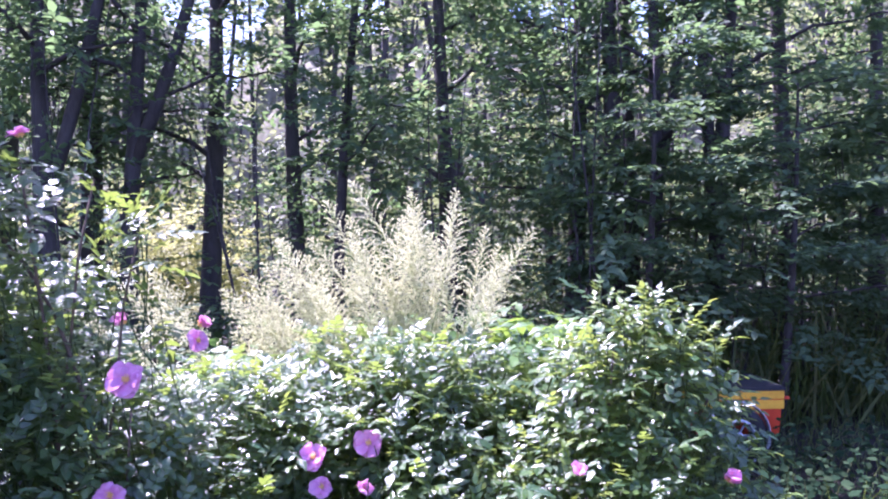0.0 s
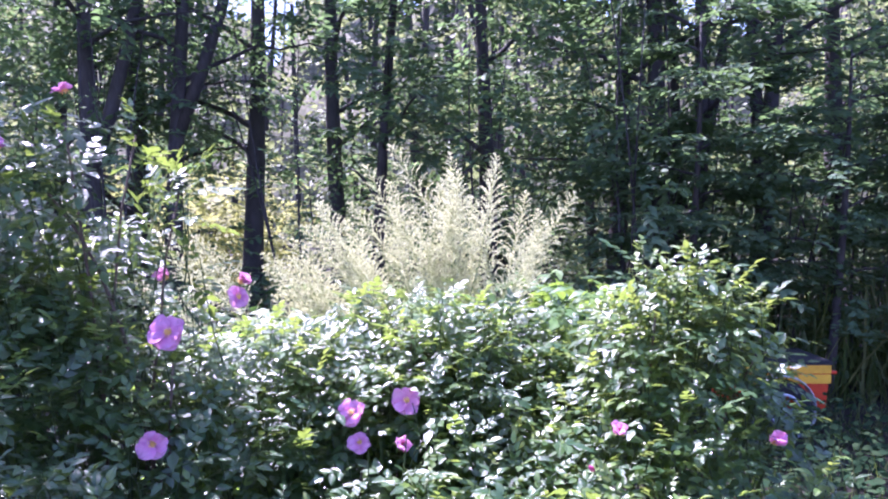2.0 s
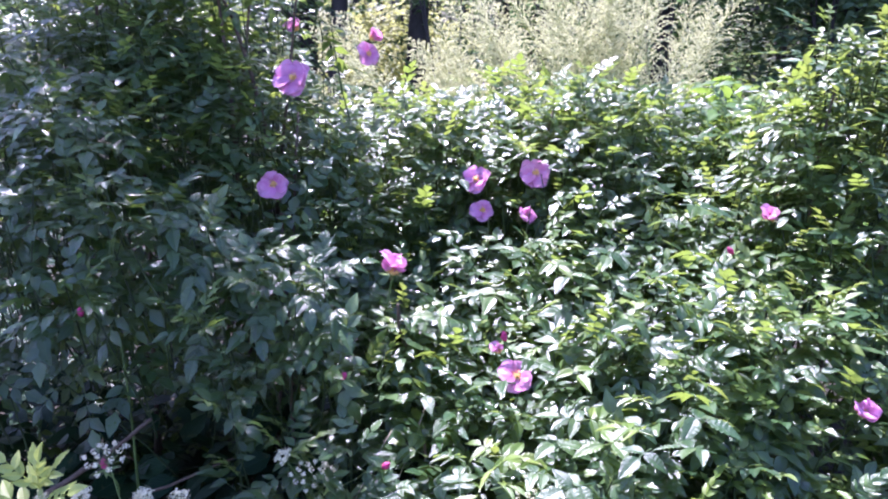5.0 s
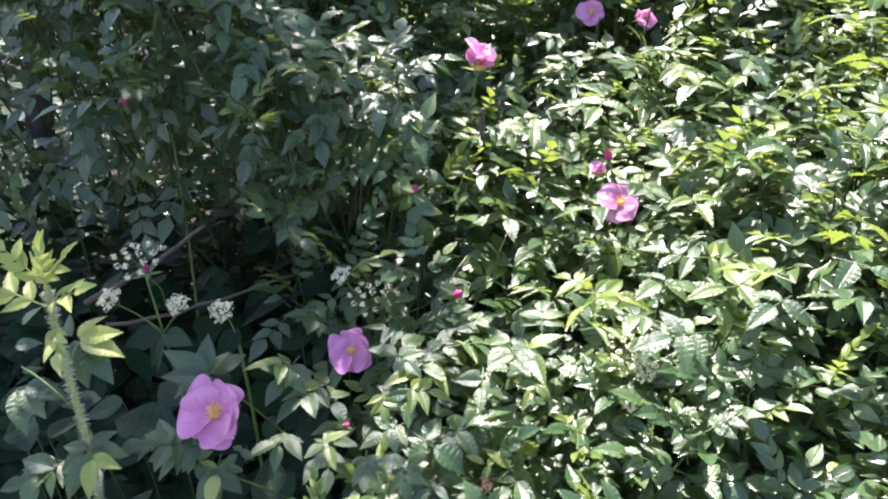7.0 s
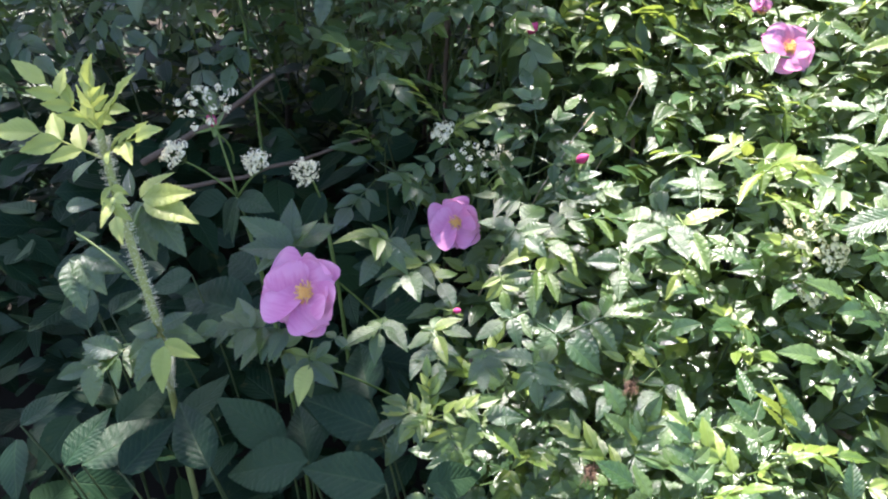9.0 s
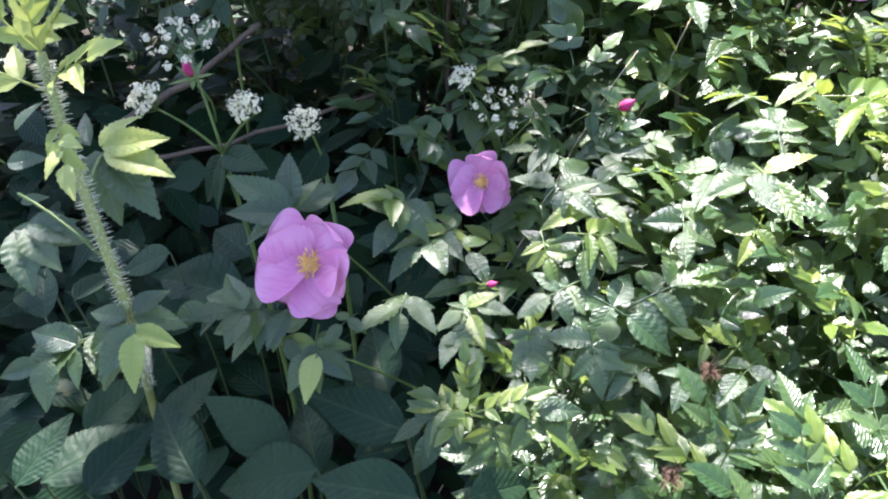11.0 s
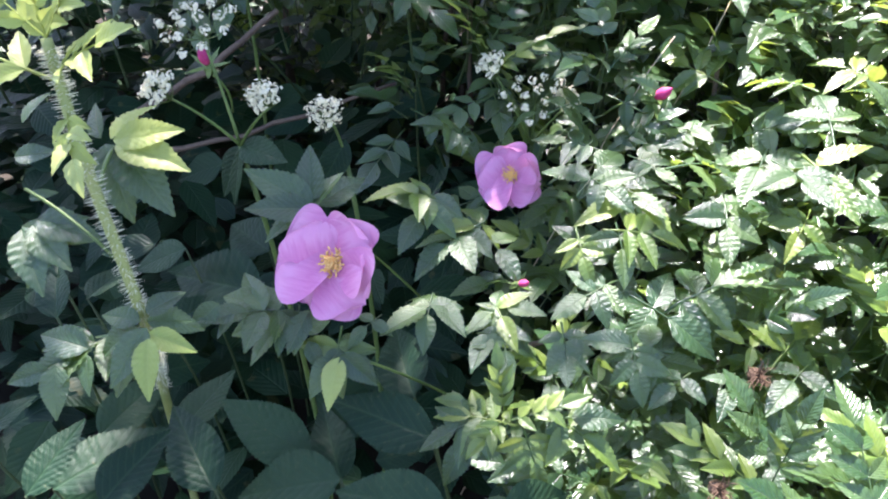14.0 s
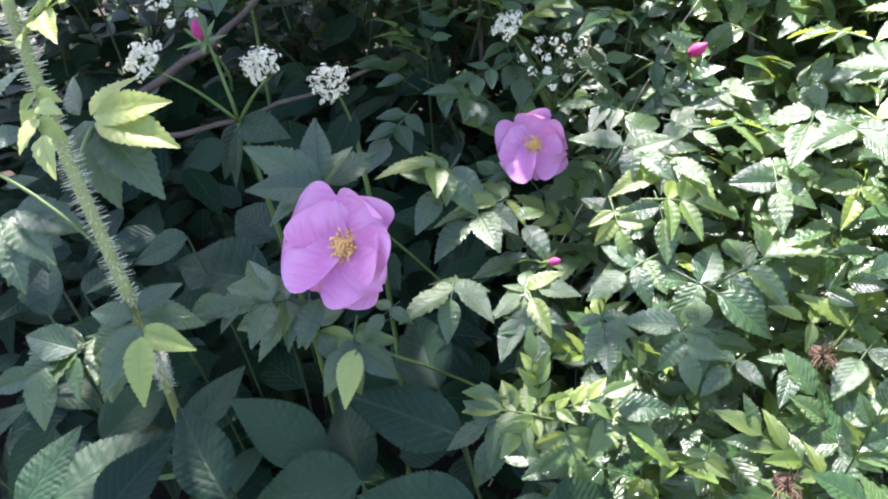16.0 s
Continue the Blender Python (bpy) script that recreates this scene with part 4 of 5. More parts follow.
FRONT_LEAVES_5 = [(-0.56, 0.94, 0.548, -0.599, 0.897, 0.565, 2, 0), (-0.509, 0.941, 0.53, -0.501, 0.907, 0.501, 1, 1), (-0.507, 0.941, 0.528, -0.471, 0.934, 0.518, 1, 0), (-0.536, 0.938, 0.535, -0.514, 0.92, 0.523, 1, 0), (-0.544, 0.944, 0.545, -0.533, 0.921, 0.53, 1, 0), (-0.623, 0.855, 0.575, -0.664, 0.802, 0.565, 3, 0), (-0.615, 0.866, 0.581, -0.613, 0.817, 0.559, 1, 0), (-0.694, 0.875, 0.623, -0.688, 0.841, 0.602, 1, 0), (-0.692, 0.879, 0.627, -0.673, 0.859, 0.612, 1, 0), (-0.49, 0.962, 0.545, -0.5, 0.938, 0.538, 1, 0)]
f_o = np.array(bush_front.location)
for k, (ax, ay, az, bx, by, bz, pairs, is_new) in enumerate(FRONT_LEAVES_0 + FRONT_LEAVES_1 + FRONT_LEAVES_2 + FRONT_LEAVES_3 + FRONT_LEAVES_4 + FRONT_LEAVES_5):
    a, b = np.array((ax, ay, az)), np.array((bx, by, bz))
    if not clear_of_flowers(((a + b) / 2)[None], 0.042)[0] or not clear_of_flowers(b[None], 0.036)[0]:
        continue
    nrm = np.array((0.05 + 0.28 * math.sin(2.1 * k), -0.28 + 0.22 * math.cos(3.7 * k), 0.88))
    m = axes((b - a)[None], nrm[None], np.linalg.norm(b - a))[0]
    part("leaf", HAND_YOUNG[pairs][k % 2] if is_new else HAND_ROSE[pairs][k % 3], bush_front, to_matrix(m, a - f_o), "young yellow-green rose leaf" if is_new else "")

# the sunlit leaves of the shelf behind them
k = 0
for ix in range(9):
    for iy in range(7):
        x, y = -0.37 + 0.062 * (ix + rng.uniform(-0.4, 0.4)), 1.15 + 0.066 * (iy + rng.uniform(-0.4, 0.4))
        a = np.array((x, y, shelf(x, y) + rng.normal(0, 0.010)))
        turn = rng.uniform(0, 6.283)
        d = np.array((math.cos(turn), 0.8 * math.sin(turn) - 0.3, rng.normal(-0.05, 0.12)))
        b = a + d / np.linalg.norm(d) * rng.uniform(0.050, 0.068)
        k += 1
        if not clear_of_flowers(((a + b) / 2)[None], 0.042)[0] or not clear_of_flowers(b[None], 0.036)[0]:
            continue
        nrm = np.array((rng.normal(-0.1, 0.25), rng.normal(-0.05, 0.25), 1.0))
        m = axes((b - a)[None], nrm[None], np.linalg.norm(b - a))[0]
        is_new = rng.random() < 0.3
        part("leaf", HAND_YOUNG[1 + k % 2][k % 2] if is_new else HAND_ROSE[1 + k % 2][k % 3], bush_front, to_matrix(m, a - f_o), "young yellow-green rose leaf" if is_new else "")

# ---- dead stems among the leaves ----
def dry_stem(a, b, r, label, material=None):
    g = Geo()
    a, b = np.array(a), np.array(b)
    tube(g, bow((0, 0, 0), b - a, rng.normal(0, 0.006, 3), 9, 0.002), np.linspace(r, r * 0.6, 9), 6)
    ob = new("dry_stem", g.mesh("dry_stem", material or TAN))
    ob.location = a
    tagged(ob, label, "dead stem", "dead stems")


TAN = plain_material("dry_straw", (0.30, 0.24, 0.15), (0.48, 0.40, 0.27), 40, 0.8, 0.2)
dry_stem((-0.50, 1.23, -0.02), (-0.30, 1.42, 0.70), 0.0011, "thin pale dead stem leaning through the rose leaves")
dry_stem((-0.44, 1.18, 0.40), (-0.345, 1.345, 0.665), 0.0009, "thin pale dead stem leaning through the rose leaves")
dry_stem((-0.23, 0.98, -0.02), (-0.10, 0.93, 0.50), 0.0022, "thin pale dead stem at the thicket's foot")
dry_stem((-1.02, 1.28, 0.45), (-0.83, 1.38, 0.60), 0.006, "dark fallen branch in the hollow", CANE)
dry_stem((-1.00, 1.30, 0.40), (-0.70, 1.45, 0.50), 0.004, "dark fallen branch in the hollow", CANE)


rng = np.random.default_rng(102)


# ---- bristly young shoot ----
def young_shoot(base, line, r0, label):
    """A thick pale green rose shoot with bristles, spread leaves and a tuft at its tip."""
    sh = thing("rose_shoot", *base, label, "rose shoot")
    o = np.array(base)
    pts = np.array(line) - o
    s = np.linspace(0, len(pts) - 1, 28)
    pts = np.stack([np.interp(s, np.arange(len(pts)), pts[:, k]) for k in range(3)], -1)
    for _ in range(3):
        pts[1:-1] = (pts[:-2] + 2 * pts[1:-1] + pts[2:]) / 4
    g = Geo()
    radii = np.linspace(r0, r0 * 0.75, len(pts))
    tube(g, pts, radii, 9)
    part("stem", g.mesh("stem", SHOOT), sh, None, "pale green stem")
    g = Geo()
    for k in range(1300):
        i = rng.integers(6, len(pts) - 1)
        q0 = pts[i] + (pts[i - 1] - pts[i]) * rng.random()
        d = rng.normal(0, 1, 3)
        ax = pts[i] - pts[i - 1]
        ax /= np.linalg.norm(ax)
        d -= ax * (d @ ax)
        d /= np.linalg.norm(d)
        ln = rng.uniform(0.0018, 0.0052)
        tube(g, [q0 + d * r0 * 0.7, q0 + d * (r0 + ln)], [0.0003, 0.0001], 3, cap=False)
    part("bristles", g.mesh("bristles", BRISTLE), sh, None, "pale bristles all round the stem", "stuff")
    return sh, pts, o


SH_LINE = [(-0.72, 0.97, -0.02), (-0.705, 0.945, 0.40), (-0.660, 0.905, 0.485), (-0.606, 0.856, 0.575), (-0.609, 0.853, 0.63), (-0.628, 0.860, 0.70), (-0.640, 0.868, 0.755), (-0.643, 0.870, 0.775)]
shoot, sp_pts, sp_o = young_shoot((-0.72, 0.97, -0.02), SH_LINE, 0.0043, "upright bristly young rose shoot with yellow-green leaves")


def leaf_on(parent, o, place, d, nrm, mesh, size, label=""):
    m = axes(np.array([d], float), np.array([nrm], float), size)[0]
    return part("leaf", mesh, parent, to_matrix(m, np.array(place) - o), label)


def leaflets(owner, o, rows, meshes, twig, label="", youngest=()):
    """Leaflets from foot to tip, each row one leaflet, and the twig that they sit on."""
    for k, (ax, ay, az, bx, by, bz) in enumerate(rows):
        a, b = np.array((ax, ay, az)), np.array((bx, by, bz))
        mesh = (SHOOT_LEAFLET if k in youngest else meshes)[k % 4]
        leaf_on(owner, o, a, b - a, (0.35 * math.sin(1.9 * k + 1), -0.5, 0.8), mesh, np.linalg.norm(b - a), "yellow-green rose leaf" if k in youngest else label)
    g = Geo()
    tube(g, bow(np.array(twig[0]) - o, np.array(twig[1]) - o, (0, 0, 0.005), 6), 0.0012, 5)
    part("twig", g.mesh("twig", STEM), owner, None, "thin green leaf stalk")


TUFT = [(-0.590, 0.840, 0.601, -0.593, 0.802, 0.582), (-0.584, 0.834, 0.599, -0.568, 0.804, 0.580), (-0.588, 0.838, 0.598, -0.556, 0.841, 0.595), (-0.596, 0.848, 0.605, -0.580, 0.865, 0.618), (-0.597, 0.848, 0.598, -0.573, 0.863, 0.596), (-0.600, 0.846, 0.598, -0.631, 0.841, 0.599), (-0.602, 0.842, 0.594, -0.628, 0.824, 0.576), (-0.647, 0.811, 0.570, -0.631, 0.785, 0.555), (-0.630, 0.823, 0.576, -0.618, 0.803, 0.562), (-0.633, 0.828, 0.576, -0.678, 0.825, 0.578), (-0.651, 0.808, 0.568, -0.673, 0.789, 0.564)]
WHORL = [(-0.641, 0.898, 0.697, -0.596, 0.909, 0.713), (-0.639, 0.899, 0.697, -0.585, 0.894, 0.697), (-0.646, 0.901, 0.695, -0.636, 0.929, 0.716), (-0.645, 0.894, 0.695, -0.612, 0.865, 0.668), (-0.638, 0.897, 0.695, -0.586, 0.878, 0.670), (-0.656, 0.902, 0.693, -0.674, 0.916, 0.710)]
ABOVE = [(-0.565, 1.011, 0.599, -0.616, 0.997, 0.632), (-0.568, 1.012, 0.601, -0.584, 1.037, 0.640), (-0.565, 1.012, 0.599, -0.560, 1.040, 0.623), (-0.570, 1.024, 0.592, -0.548, 1.063, 0.611), (-0.564, 1.006, 0.601, -0.602, 0.973, 0.613), (-0.573, 1.005, 0.595, -0.590, 0.973, 0.589)]
BELOW = [(-0.531, 0.938, 0.559, -0.531, 0.906, 0.545), (-0.503, 0.931, 0.529, -0.495, 0.895, 0.514), (-0.502, 0.933, 0.531, -0.470, 0.924, 0.520), (-0.509, 0.933, 0.526, -0.513, 0.901, 0.514), (-0.560, 0.936, 0.546, -0.595, 0.919, 0.527), (-0.552, 0.938, 0.545, -0.568, 0.902, 0.526), (-0.569, 0.936, 0.551, -0.610, 0.935, 0.553), (-0.591, 0.912, 0.566, -0.602, 0.886, 0.556), (-0.579, 0.912, 0.560, -0.582, 0.892, 0.553), (-0.504, 0.943, 0.527, -0.482, 0.952, 0.527), (-0.512, 0.933, 0.519, -0.495, 0.921, 0.496)]
SIDE = [(-0.733, 0.894, 0.664, -0.703, 0.901, 0.674), (-0.716, 0.882, 0.641, -0.701, 0.893, 0.646), (-0.707, 0.876, 0.629, -0.661, 0.881, 0.629), (-0.709, 0.873, 0.626, -0.670, 0.855, 0.619), (-0.715, 0.868, 0.624, -0.678, 0.838, 0.602), (-0.726, 0.903, 0.688, -0.719, 0.922, 0.708)]
leaflets(shoot, sp_o, TUFT, ROSE_LEAFLET, ((-0.597, 0.852, 0.57), (-0.655, 0.83, 0.565)), "green rose leaf", (1, 2))
leaflets(shoot, sp_o, WHORL, ROSE_LEAFLET, ((-0.622, 0.857, 0.68), (-0.640, 0.897, 0.693)), "green rose leaf with a yellow edge", (0, 1, 2))
leaflets(shoot, sp_o, SIDE, ROSE_LEAFLET, ((-0.615, 0.853, 0.64), (-0.70, 0.87, 0.66)), "green rose leaf")
b_o = np.array(bush_front.location)
leaflets(bush_front, b_o, ABOVE, ROSE_LEAFLET, ((-0.566, 1.012, 0.597), (-0.50, 1.10, 0.45)), "broad green rose leaf")
leaflets(bush_front, b_o, BELOW, ROSE_LEAFLET, ((-0.500, 0.935, 0.53), (-0.42, 1.02, 0.42)), "green rose leaf", (1,))
for place, d, nrm, k, size, young in (
        ((-0.640, 0.868, 0.750), (-0.9, -0.15, 0.25), (0.2, -0.5, 0.8), 0, 1.1, True), ((-0.640, 0.868, 0.755), (0.6, -0.2, 0.5), (-0.4, -0.5, 0.7), 3, 0.75, True), ((-0.642, 0.870, 0.765), (-0.3, 0.2, 0.8), (0.2, -0.8, 0.3), 2, 0.7, True),
        ((-0.643, 0.870, 0.775), (0.15, -0.2, 0.9), (0, -0.9, 0.2), 1, 0.6, True), ((-0.643, 0.870, 0.775), (-0.5, -0.25, 0.65), (0.3, -0.6, 0.5), 3, 0.7, True), ((-0.643, 0.870, 0.775), (0.5, 0.1, 0.75), (-0.3, -0.6, 0.5), 0, 0.65, True), ((-0.637, 0.866, 0.735), (0.45, -0.5, -0.15), (0, -0.6, 0.7), 1, 0.6, True)):
    leaf_on(shoot, sp_o, place, d, nrm, (TUFT_MESH if young and place[2] > 0.73 else SHOOT_LEAF_MESH if young else NEAR_ROSE_MESH)[k], size, "young yellow-green rose leaf, colour brightened for backlight" if young else "green rose leaf")


# ---- ground elder: broad leaves coloured dark for the shade, and white umbels ----
def umbel_mesh(seed, radius):
    """A white umbel: rays that end in small heads of florets."""
    r = np.random.default_rng(seed)
    g = Geo()
    heads = []
    for k in range(15):
        a, rr = 2.4 * k, radius * math.sqrt((k + 0.5) / 15)
        tip = np.array((rr * math.cos(a), rr * math.sin(a), 0.022 - 0.25 * rr * rr / radius + r.normal(0, 0.002)))
        tube(g, bow((0, 0, 0), tip, (0, 0, -0.003), 4), 0.0005, 3, cap=False)
        heads.append(tip)
    f = Geo()
    for tip in heads:
        for j in range(17):
            d = np.array((r.normal(0, 1), r.normal(0, 1), abs(r.normal(0.4, 0.6))))
            d /= np.linalg.norm(d)
            c = tip + d * (1, 1, 0.6) * r.uniform(0.002, 0.0058)
            x = np.cross(d, (0.3, 0.8, 0.5))
            x /= np.linalg.norm(x)
            y = np.cross(d, x)
            s = r.uniform(0.0013, 0.0021)
            ring = [c + s * (x * math.cos(q) + y * math.sin(q)) * (1 if i % 2 else 0.75) for i, q in enumerate(np.arange(6) * math.pi / 3)]
            f.add(ring + [c + d * 0.0006], None, [(i, (i + 1) % 6, 6) for i in range(6)])
    return g.mesh("rays", STEM), f.mesh("florets", WHITE)


UMBELS = [umbel_mesh(200 + k, r) for k, r in enumerate((0.032, 0.013, 0.0115, 0.0145))]


def ground_elder(base, heads, label, node_at=None):
    """An umbel plant: a ribbed stem that branches to its umbels."""
    pl = thing("ground_elder", *base, label, "wild flower")
    o = np.array(base)
    fork = np.array(node_at if node_at else (base[0], base[1], 0.5))
    g = Geo()
    tube(g, bow((0, 0, 0), fork - o, (0.01, 0.01, 0), 8), np.linspace(0.0035, 0.0022, 8), 7)
    part("stem", g.mesh("stem", STEM), pl, None, "slender green stem")
    for place, k, tilt in heads:
        place = np.array(place)
        t = np.array(tilt, float)
        m = axes(np.array([np.cross(t, (0.31, 0.9, 0.1))]), t[None], 1.0)[0]
        g = Geo()
        tube(g, bow(fork - o, place - o, (0, 0, 0.004), 6), np.linspace(0.0016, 0.0010, 6), 5)
        br = part("branch", g.mesh("branch", STEM), pl, None, "thin green flower stalk")
        u = part("umbel", UMBELS[k][1], pl, to_matrix(m, place - o), "white umbel of tiny florets")
        part("ray_tuft", UMBELS[k][0], u, None, "thin green rays", "stuff")
    return pl, o


elder_a, ea_o = ground_elder((-0.60, 1.06, -0.02), [((-0.690, 1.060, 0.700), 0, (0.1, -0.45, 0.8)), ((-0.688, 1.010, 0.668), 1, (-0.1, -0.6, 0.7)), ((-0.616, 1.040, 0.664), 2, (0.1, -0.6, 0.7))], "white-flowered ground elder in the shaded hollow", (-0.655, 1.045, 0.617))
elder_b, eb_o = ground_elder((-0.57, 1.13, -0.02), [((-0.602, 1.105, 0.628), 3, (0.2, -0.7, 0.6))], "single white ground elder umbel behind a rose", (-0.595, 1.12, 0.58))
elder_c, ec_o = ground_elder((-0.45, 1.28, -0.02), [((-0.456, 1.253, 0.606), 0, (0.1, -0.5, 0.8)), ((-0.50, 1.26, 0.625), 1, (-0.2, -0.5, 0.8)), ((-0.43, 1.27, 0.60), 2, (0.2, -0.5, 0.8))], "white ground elder umbels among rose leaves", (-0.46, 1.275, 0.55))
elder_d, ed_o = ground_elder((-0.06, 1.26, -0.02), [((-0.09, 1.215, 0.635), 0, (0.1, -0.5, 0.8)), ((-0.065, 1.20, 0.625), 3, (0.2, -0.5, 0.8)), ((-0.07, 1.17, 0.595), 2, (0, -0.5, 0.8))], "sunlit white ground elder umbels among rose leaves", (-0.08, 1.24, 0.57))
elder_e, ee_o = ground_elder((-0.93, 1.45, -0.02), [((-0.93, 1.42, 0.80), 1, (0.1, -0.5, 0.8))], "white umbel in the shade of the thicket", (-0.93, 1.44, 0.74))

for place, d, nrm in (((-0.655, 1.045, 0.617), (-0.1, -0.35, -0.9), (-0.5, -0.8, 0.2)), ((-0.655, 1.045, 0.615), (-0.35, -0.2, -0.8), (-0.3, -0.8, 0.2)), ((-0.655, 1.045, 0.617), (0.7, -0.2, 0.1), (0, -0.6, 0.8)), ((-0.595, 1.12, 0.60), (-0.2, -0.6, -0.7), (0.5, -0.7, 0.4))):
    leaf_on(elder_a, ea_o, place, d, nrm, ELDER_MESH[0], 0.055, "narrow green stem leaf")

# broad leaves over the ground: each leaf a thing of three or more leaflets on a stalk
elder_patch = thing("ground_elder", -0.55, 0.95, -0.02, "patch of broad ground elder leaves, shade put into their dark colour", "wild plant")
ep_o = np.array((-0.55, 0.95, -0.02))
# foot and tip of each broad leaf
BROAD = [(-0.526, 0.914, 0.421, -0.617, 0.921, 0.442), (-0.582, 0.859, 0.414, -0.657, 0.902, 0.439), (-0.485, 0.892, 0.440, -0.574, 0.864, 0.408), (-0.626, 0.793, 0.456, -0.606, 0.844, 0.491), (-0.677, 0.775, 0.459, -0.669, 0.830, 0.489), (-0.713, 0.817, 0.396, -0.663, 0.897, 0.419), (-0.508, 0.930, 0.381, -0.554, 0.978, 0.413), (-0.468, 0.994, 0.439, -0.524, 1.056, 0.460), (-0.652, 0.902, 0.403, -0.645, 0.975, 0.422), (-0.728, 0.883, 0.384, -0.712, 0.960, 0.404), (-0.783, 0.813, 0.426, -0.768, 0.862, 0.445), (-0.776, 0.916, 0.481, -0.811, 0.952, 0.509), (-0.422, 0.927, 0.480, -0.511, 0.926, 0.486), (-0.387, 0.869, 0.483, -0.474, 0.861, 0.471), (-0.352, 0.880, 0.489, -0.311, 0.925, 0.477)]
DEEP = [(-0.665, 1.061, 0.437, -0.789, 1.061, 0.433), (-0.748, 1.056, 0.472, -0.806, 1.035, 0.443), (-0.799, 0.947, 0.497, -0.862, 0.942, 0.457), (-0.811, 0.979, 0.443, -0.809, 1.041, 0.452), (-0.690, 1.114, 0.447, -0.767, 1.141, 0.452), (-0.733, 0.993, 0.422, -0.715, 1.058, 0.425)]
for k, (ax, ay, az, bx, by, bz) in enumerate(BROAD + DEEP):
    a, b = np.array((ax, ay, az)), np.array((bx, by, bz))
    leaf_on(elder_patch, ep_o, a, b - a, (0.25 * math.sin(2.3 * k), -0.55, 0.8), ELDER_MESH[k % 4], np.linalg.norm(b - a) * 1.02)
    g = Geo()
    foot = a + np.array((rng.normal(0, 0.03), 0.05, 0))
    foot[2] = -0.02
    tube(g, bow(foot - ep_o, a - ep_o, (0, 0.01, 0.02), 6), np.linspace(0.0018, 0.0012, 6), 5)
    part("stalk", g.mesh("stalk", DARK_STEM), elder_patch, None, "thin leaf stalk")


def herb_stuff(name, n, area, heights, shape, size, material, label, spread=0.5, density_rule=None):
    """A layer of broad-leaved weeds as one mass of single leaves."""
    x, y = rng.uniform(area[0], area[1], n), rng.uniform(area[2], area[3], n)
    if density_rule is not None:
        ok = density_rule(x, y)
        x, y = x[ok], y[ok]
    n = len(x)
    z = rng.uniform(heights[0], heights[1], n)
    a = rng.uniform(0, 6.283, n)
    d = np.stack((np.cos(a), np.sin(a), rng.normal(-0.1, 0.3, n)), -1)
    nrm = np.stack((rng.normal(0, spread, n), rng.normal(-0.2, spread, n), np.ones(n)), -1)
    g = Geo()
    g.many(shape, axes(d, nrm, rng.uniform(0.6, 1.2, n) * size), np.stack((x, y, z), -1))
    return tagged(new(name, g.mesh(name, material)), label, "weeds", kind="stuff")


# weeds of the hollow, their shade already in the leaf colour
herb_stuff("shade_weeds", 1300, (-2.0, -0.35, 0.72, 1.6), (0.05, 0.30), ELDER_MID, 0.075, ELDER_SHADE_LEAF, "ground elder leaves in the hollow, coloured dark for its shade", density_rule=lambda x, y: (x < -0.42) | (y > 0.95))
herb_stuff("deep_weeds", 3600, (-4.0, -0.3, 1.3, 4.6), (0.03, 0.35), ELDER_FAR, 0.09, ELDER_SHADE_LEAF, "leaves deep under the thicket, coloured dark for shade")
herb_stuff("hollow_weeds", 3200, (-3.0, -0.4, 1.05, 2.5), (0.04, 0.42), ELDER_FAR, 0.085, ELDER_SHADE_LEAF, "leaves at the back of the hollow, coloured dark for shade")
herb_stuff("path_weeds", 5200, (0.9, 3.4, 1.2, 5.4), (0.02, 0.30), ELDER_FAR, 0.065, PATH_SHADE_LEAF, "low weeds beside the thicket, shade put into their dark colour")
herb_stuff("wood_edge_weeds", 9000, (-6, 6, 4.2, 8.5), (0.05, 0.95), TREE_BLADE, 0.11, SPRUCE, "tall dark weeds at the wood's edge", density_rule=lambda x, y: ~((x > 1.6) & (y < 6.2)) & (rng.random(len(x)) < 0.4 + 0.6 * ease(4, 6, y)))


rng = np.random.default_rng(103)


# ---- goat's beard with cream plumes ----
def plume_shape(seed, length, spread):
    """A feathery plume: side branchlets set with tiny florets."""
    r = np.random.default_rng(seed)
    st, fl = Geo(), Geo()
    axis = bow((0, 0, 0), (r.normal(0, 0.03), r.normal(0, 0.03), length), (r.normal(0, 0.015), 0, 0), 8)
    tube(st, axis, np.linspace(0.0022, 0.0006, 8), 4, cap=False)
    pos, dr = [], []
    for k in range(52):
        f = (k + 0.5) / 52
        c = axis[0] + (axis[-1] - axis[0]) * f
        a = 2.4 * k + r.normal(0, 0.3)
        ln = spread * (1 - f) ** 0.8 * r.uniform(0.7, 1.15) + 0.018
        out = np.array((math.cos(a), math.sin(a), 0.45 + 0.6 * f))
        tip = c + out / np.linalg.norm(out) * ln
        line = bow(c, tip, (0, 0, 0.12 * ln), 5)
        tube(st, line, 0.0005, 3, cap=False)
        m = int(8 + ln * 300)
        for j in range(m):
            t = (j + 0.5) / m * 4
            i = min(3, int(t))
            q = line[i] + (line[i + 1] - line[i]) * (t - i)
            pos.append(q + r.normal(0, 0.0014, 3))
            dr.append(r.normal(0, 1, 3))
    pos, dr = np.array(pos), np.array(dr)
    quad = (np.array([(-0.5, 0, 0), (0.5, 0, 0), (0.4, 1, 0.2), (-0.4, 1, 0.2)]), np.array([(0, 1, 2, 3)]), np.full((4, 2), 0.4))
    fl.many(quad, axes(dr, r.normal(0, 1, (len(pos), 3)), r.uniform(0.0031, 0.0048, len(pos))), pos)
    return st.mesh("plume_stalk", SHOOT), fl.mesh("plume", CREAM, smooth=False)


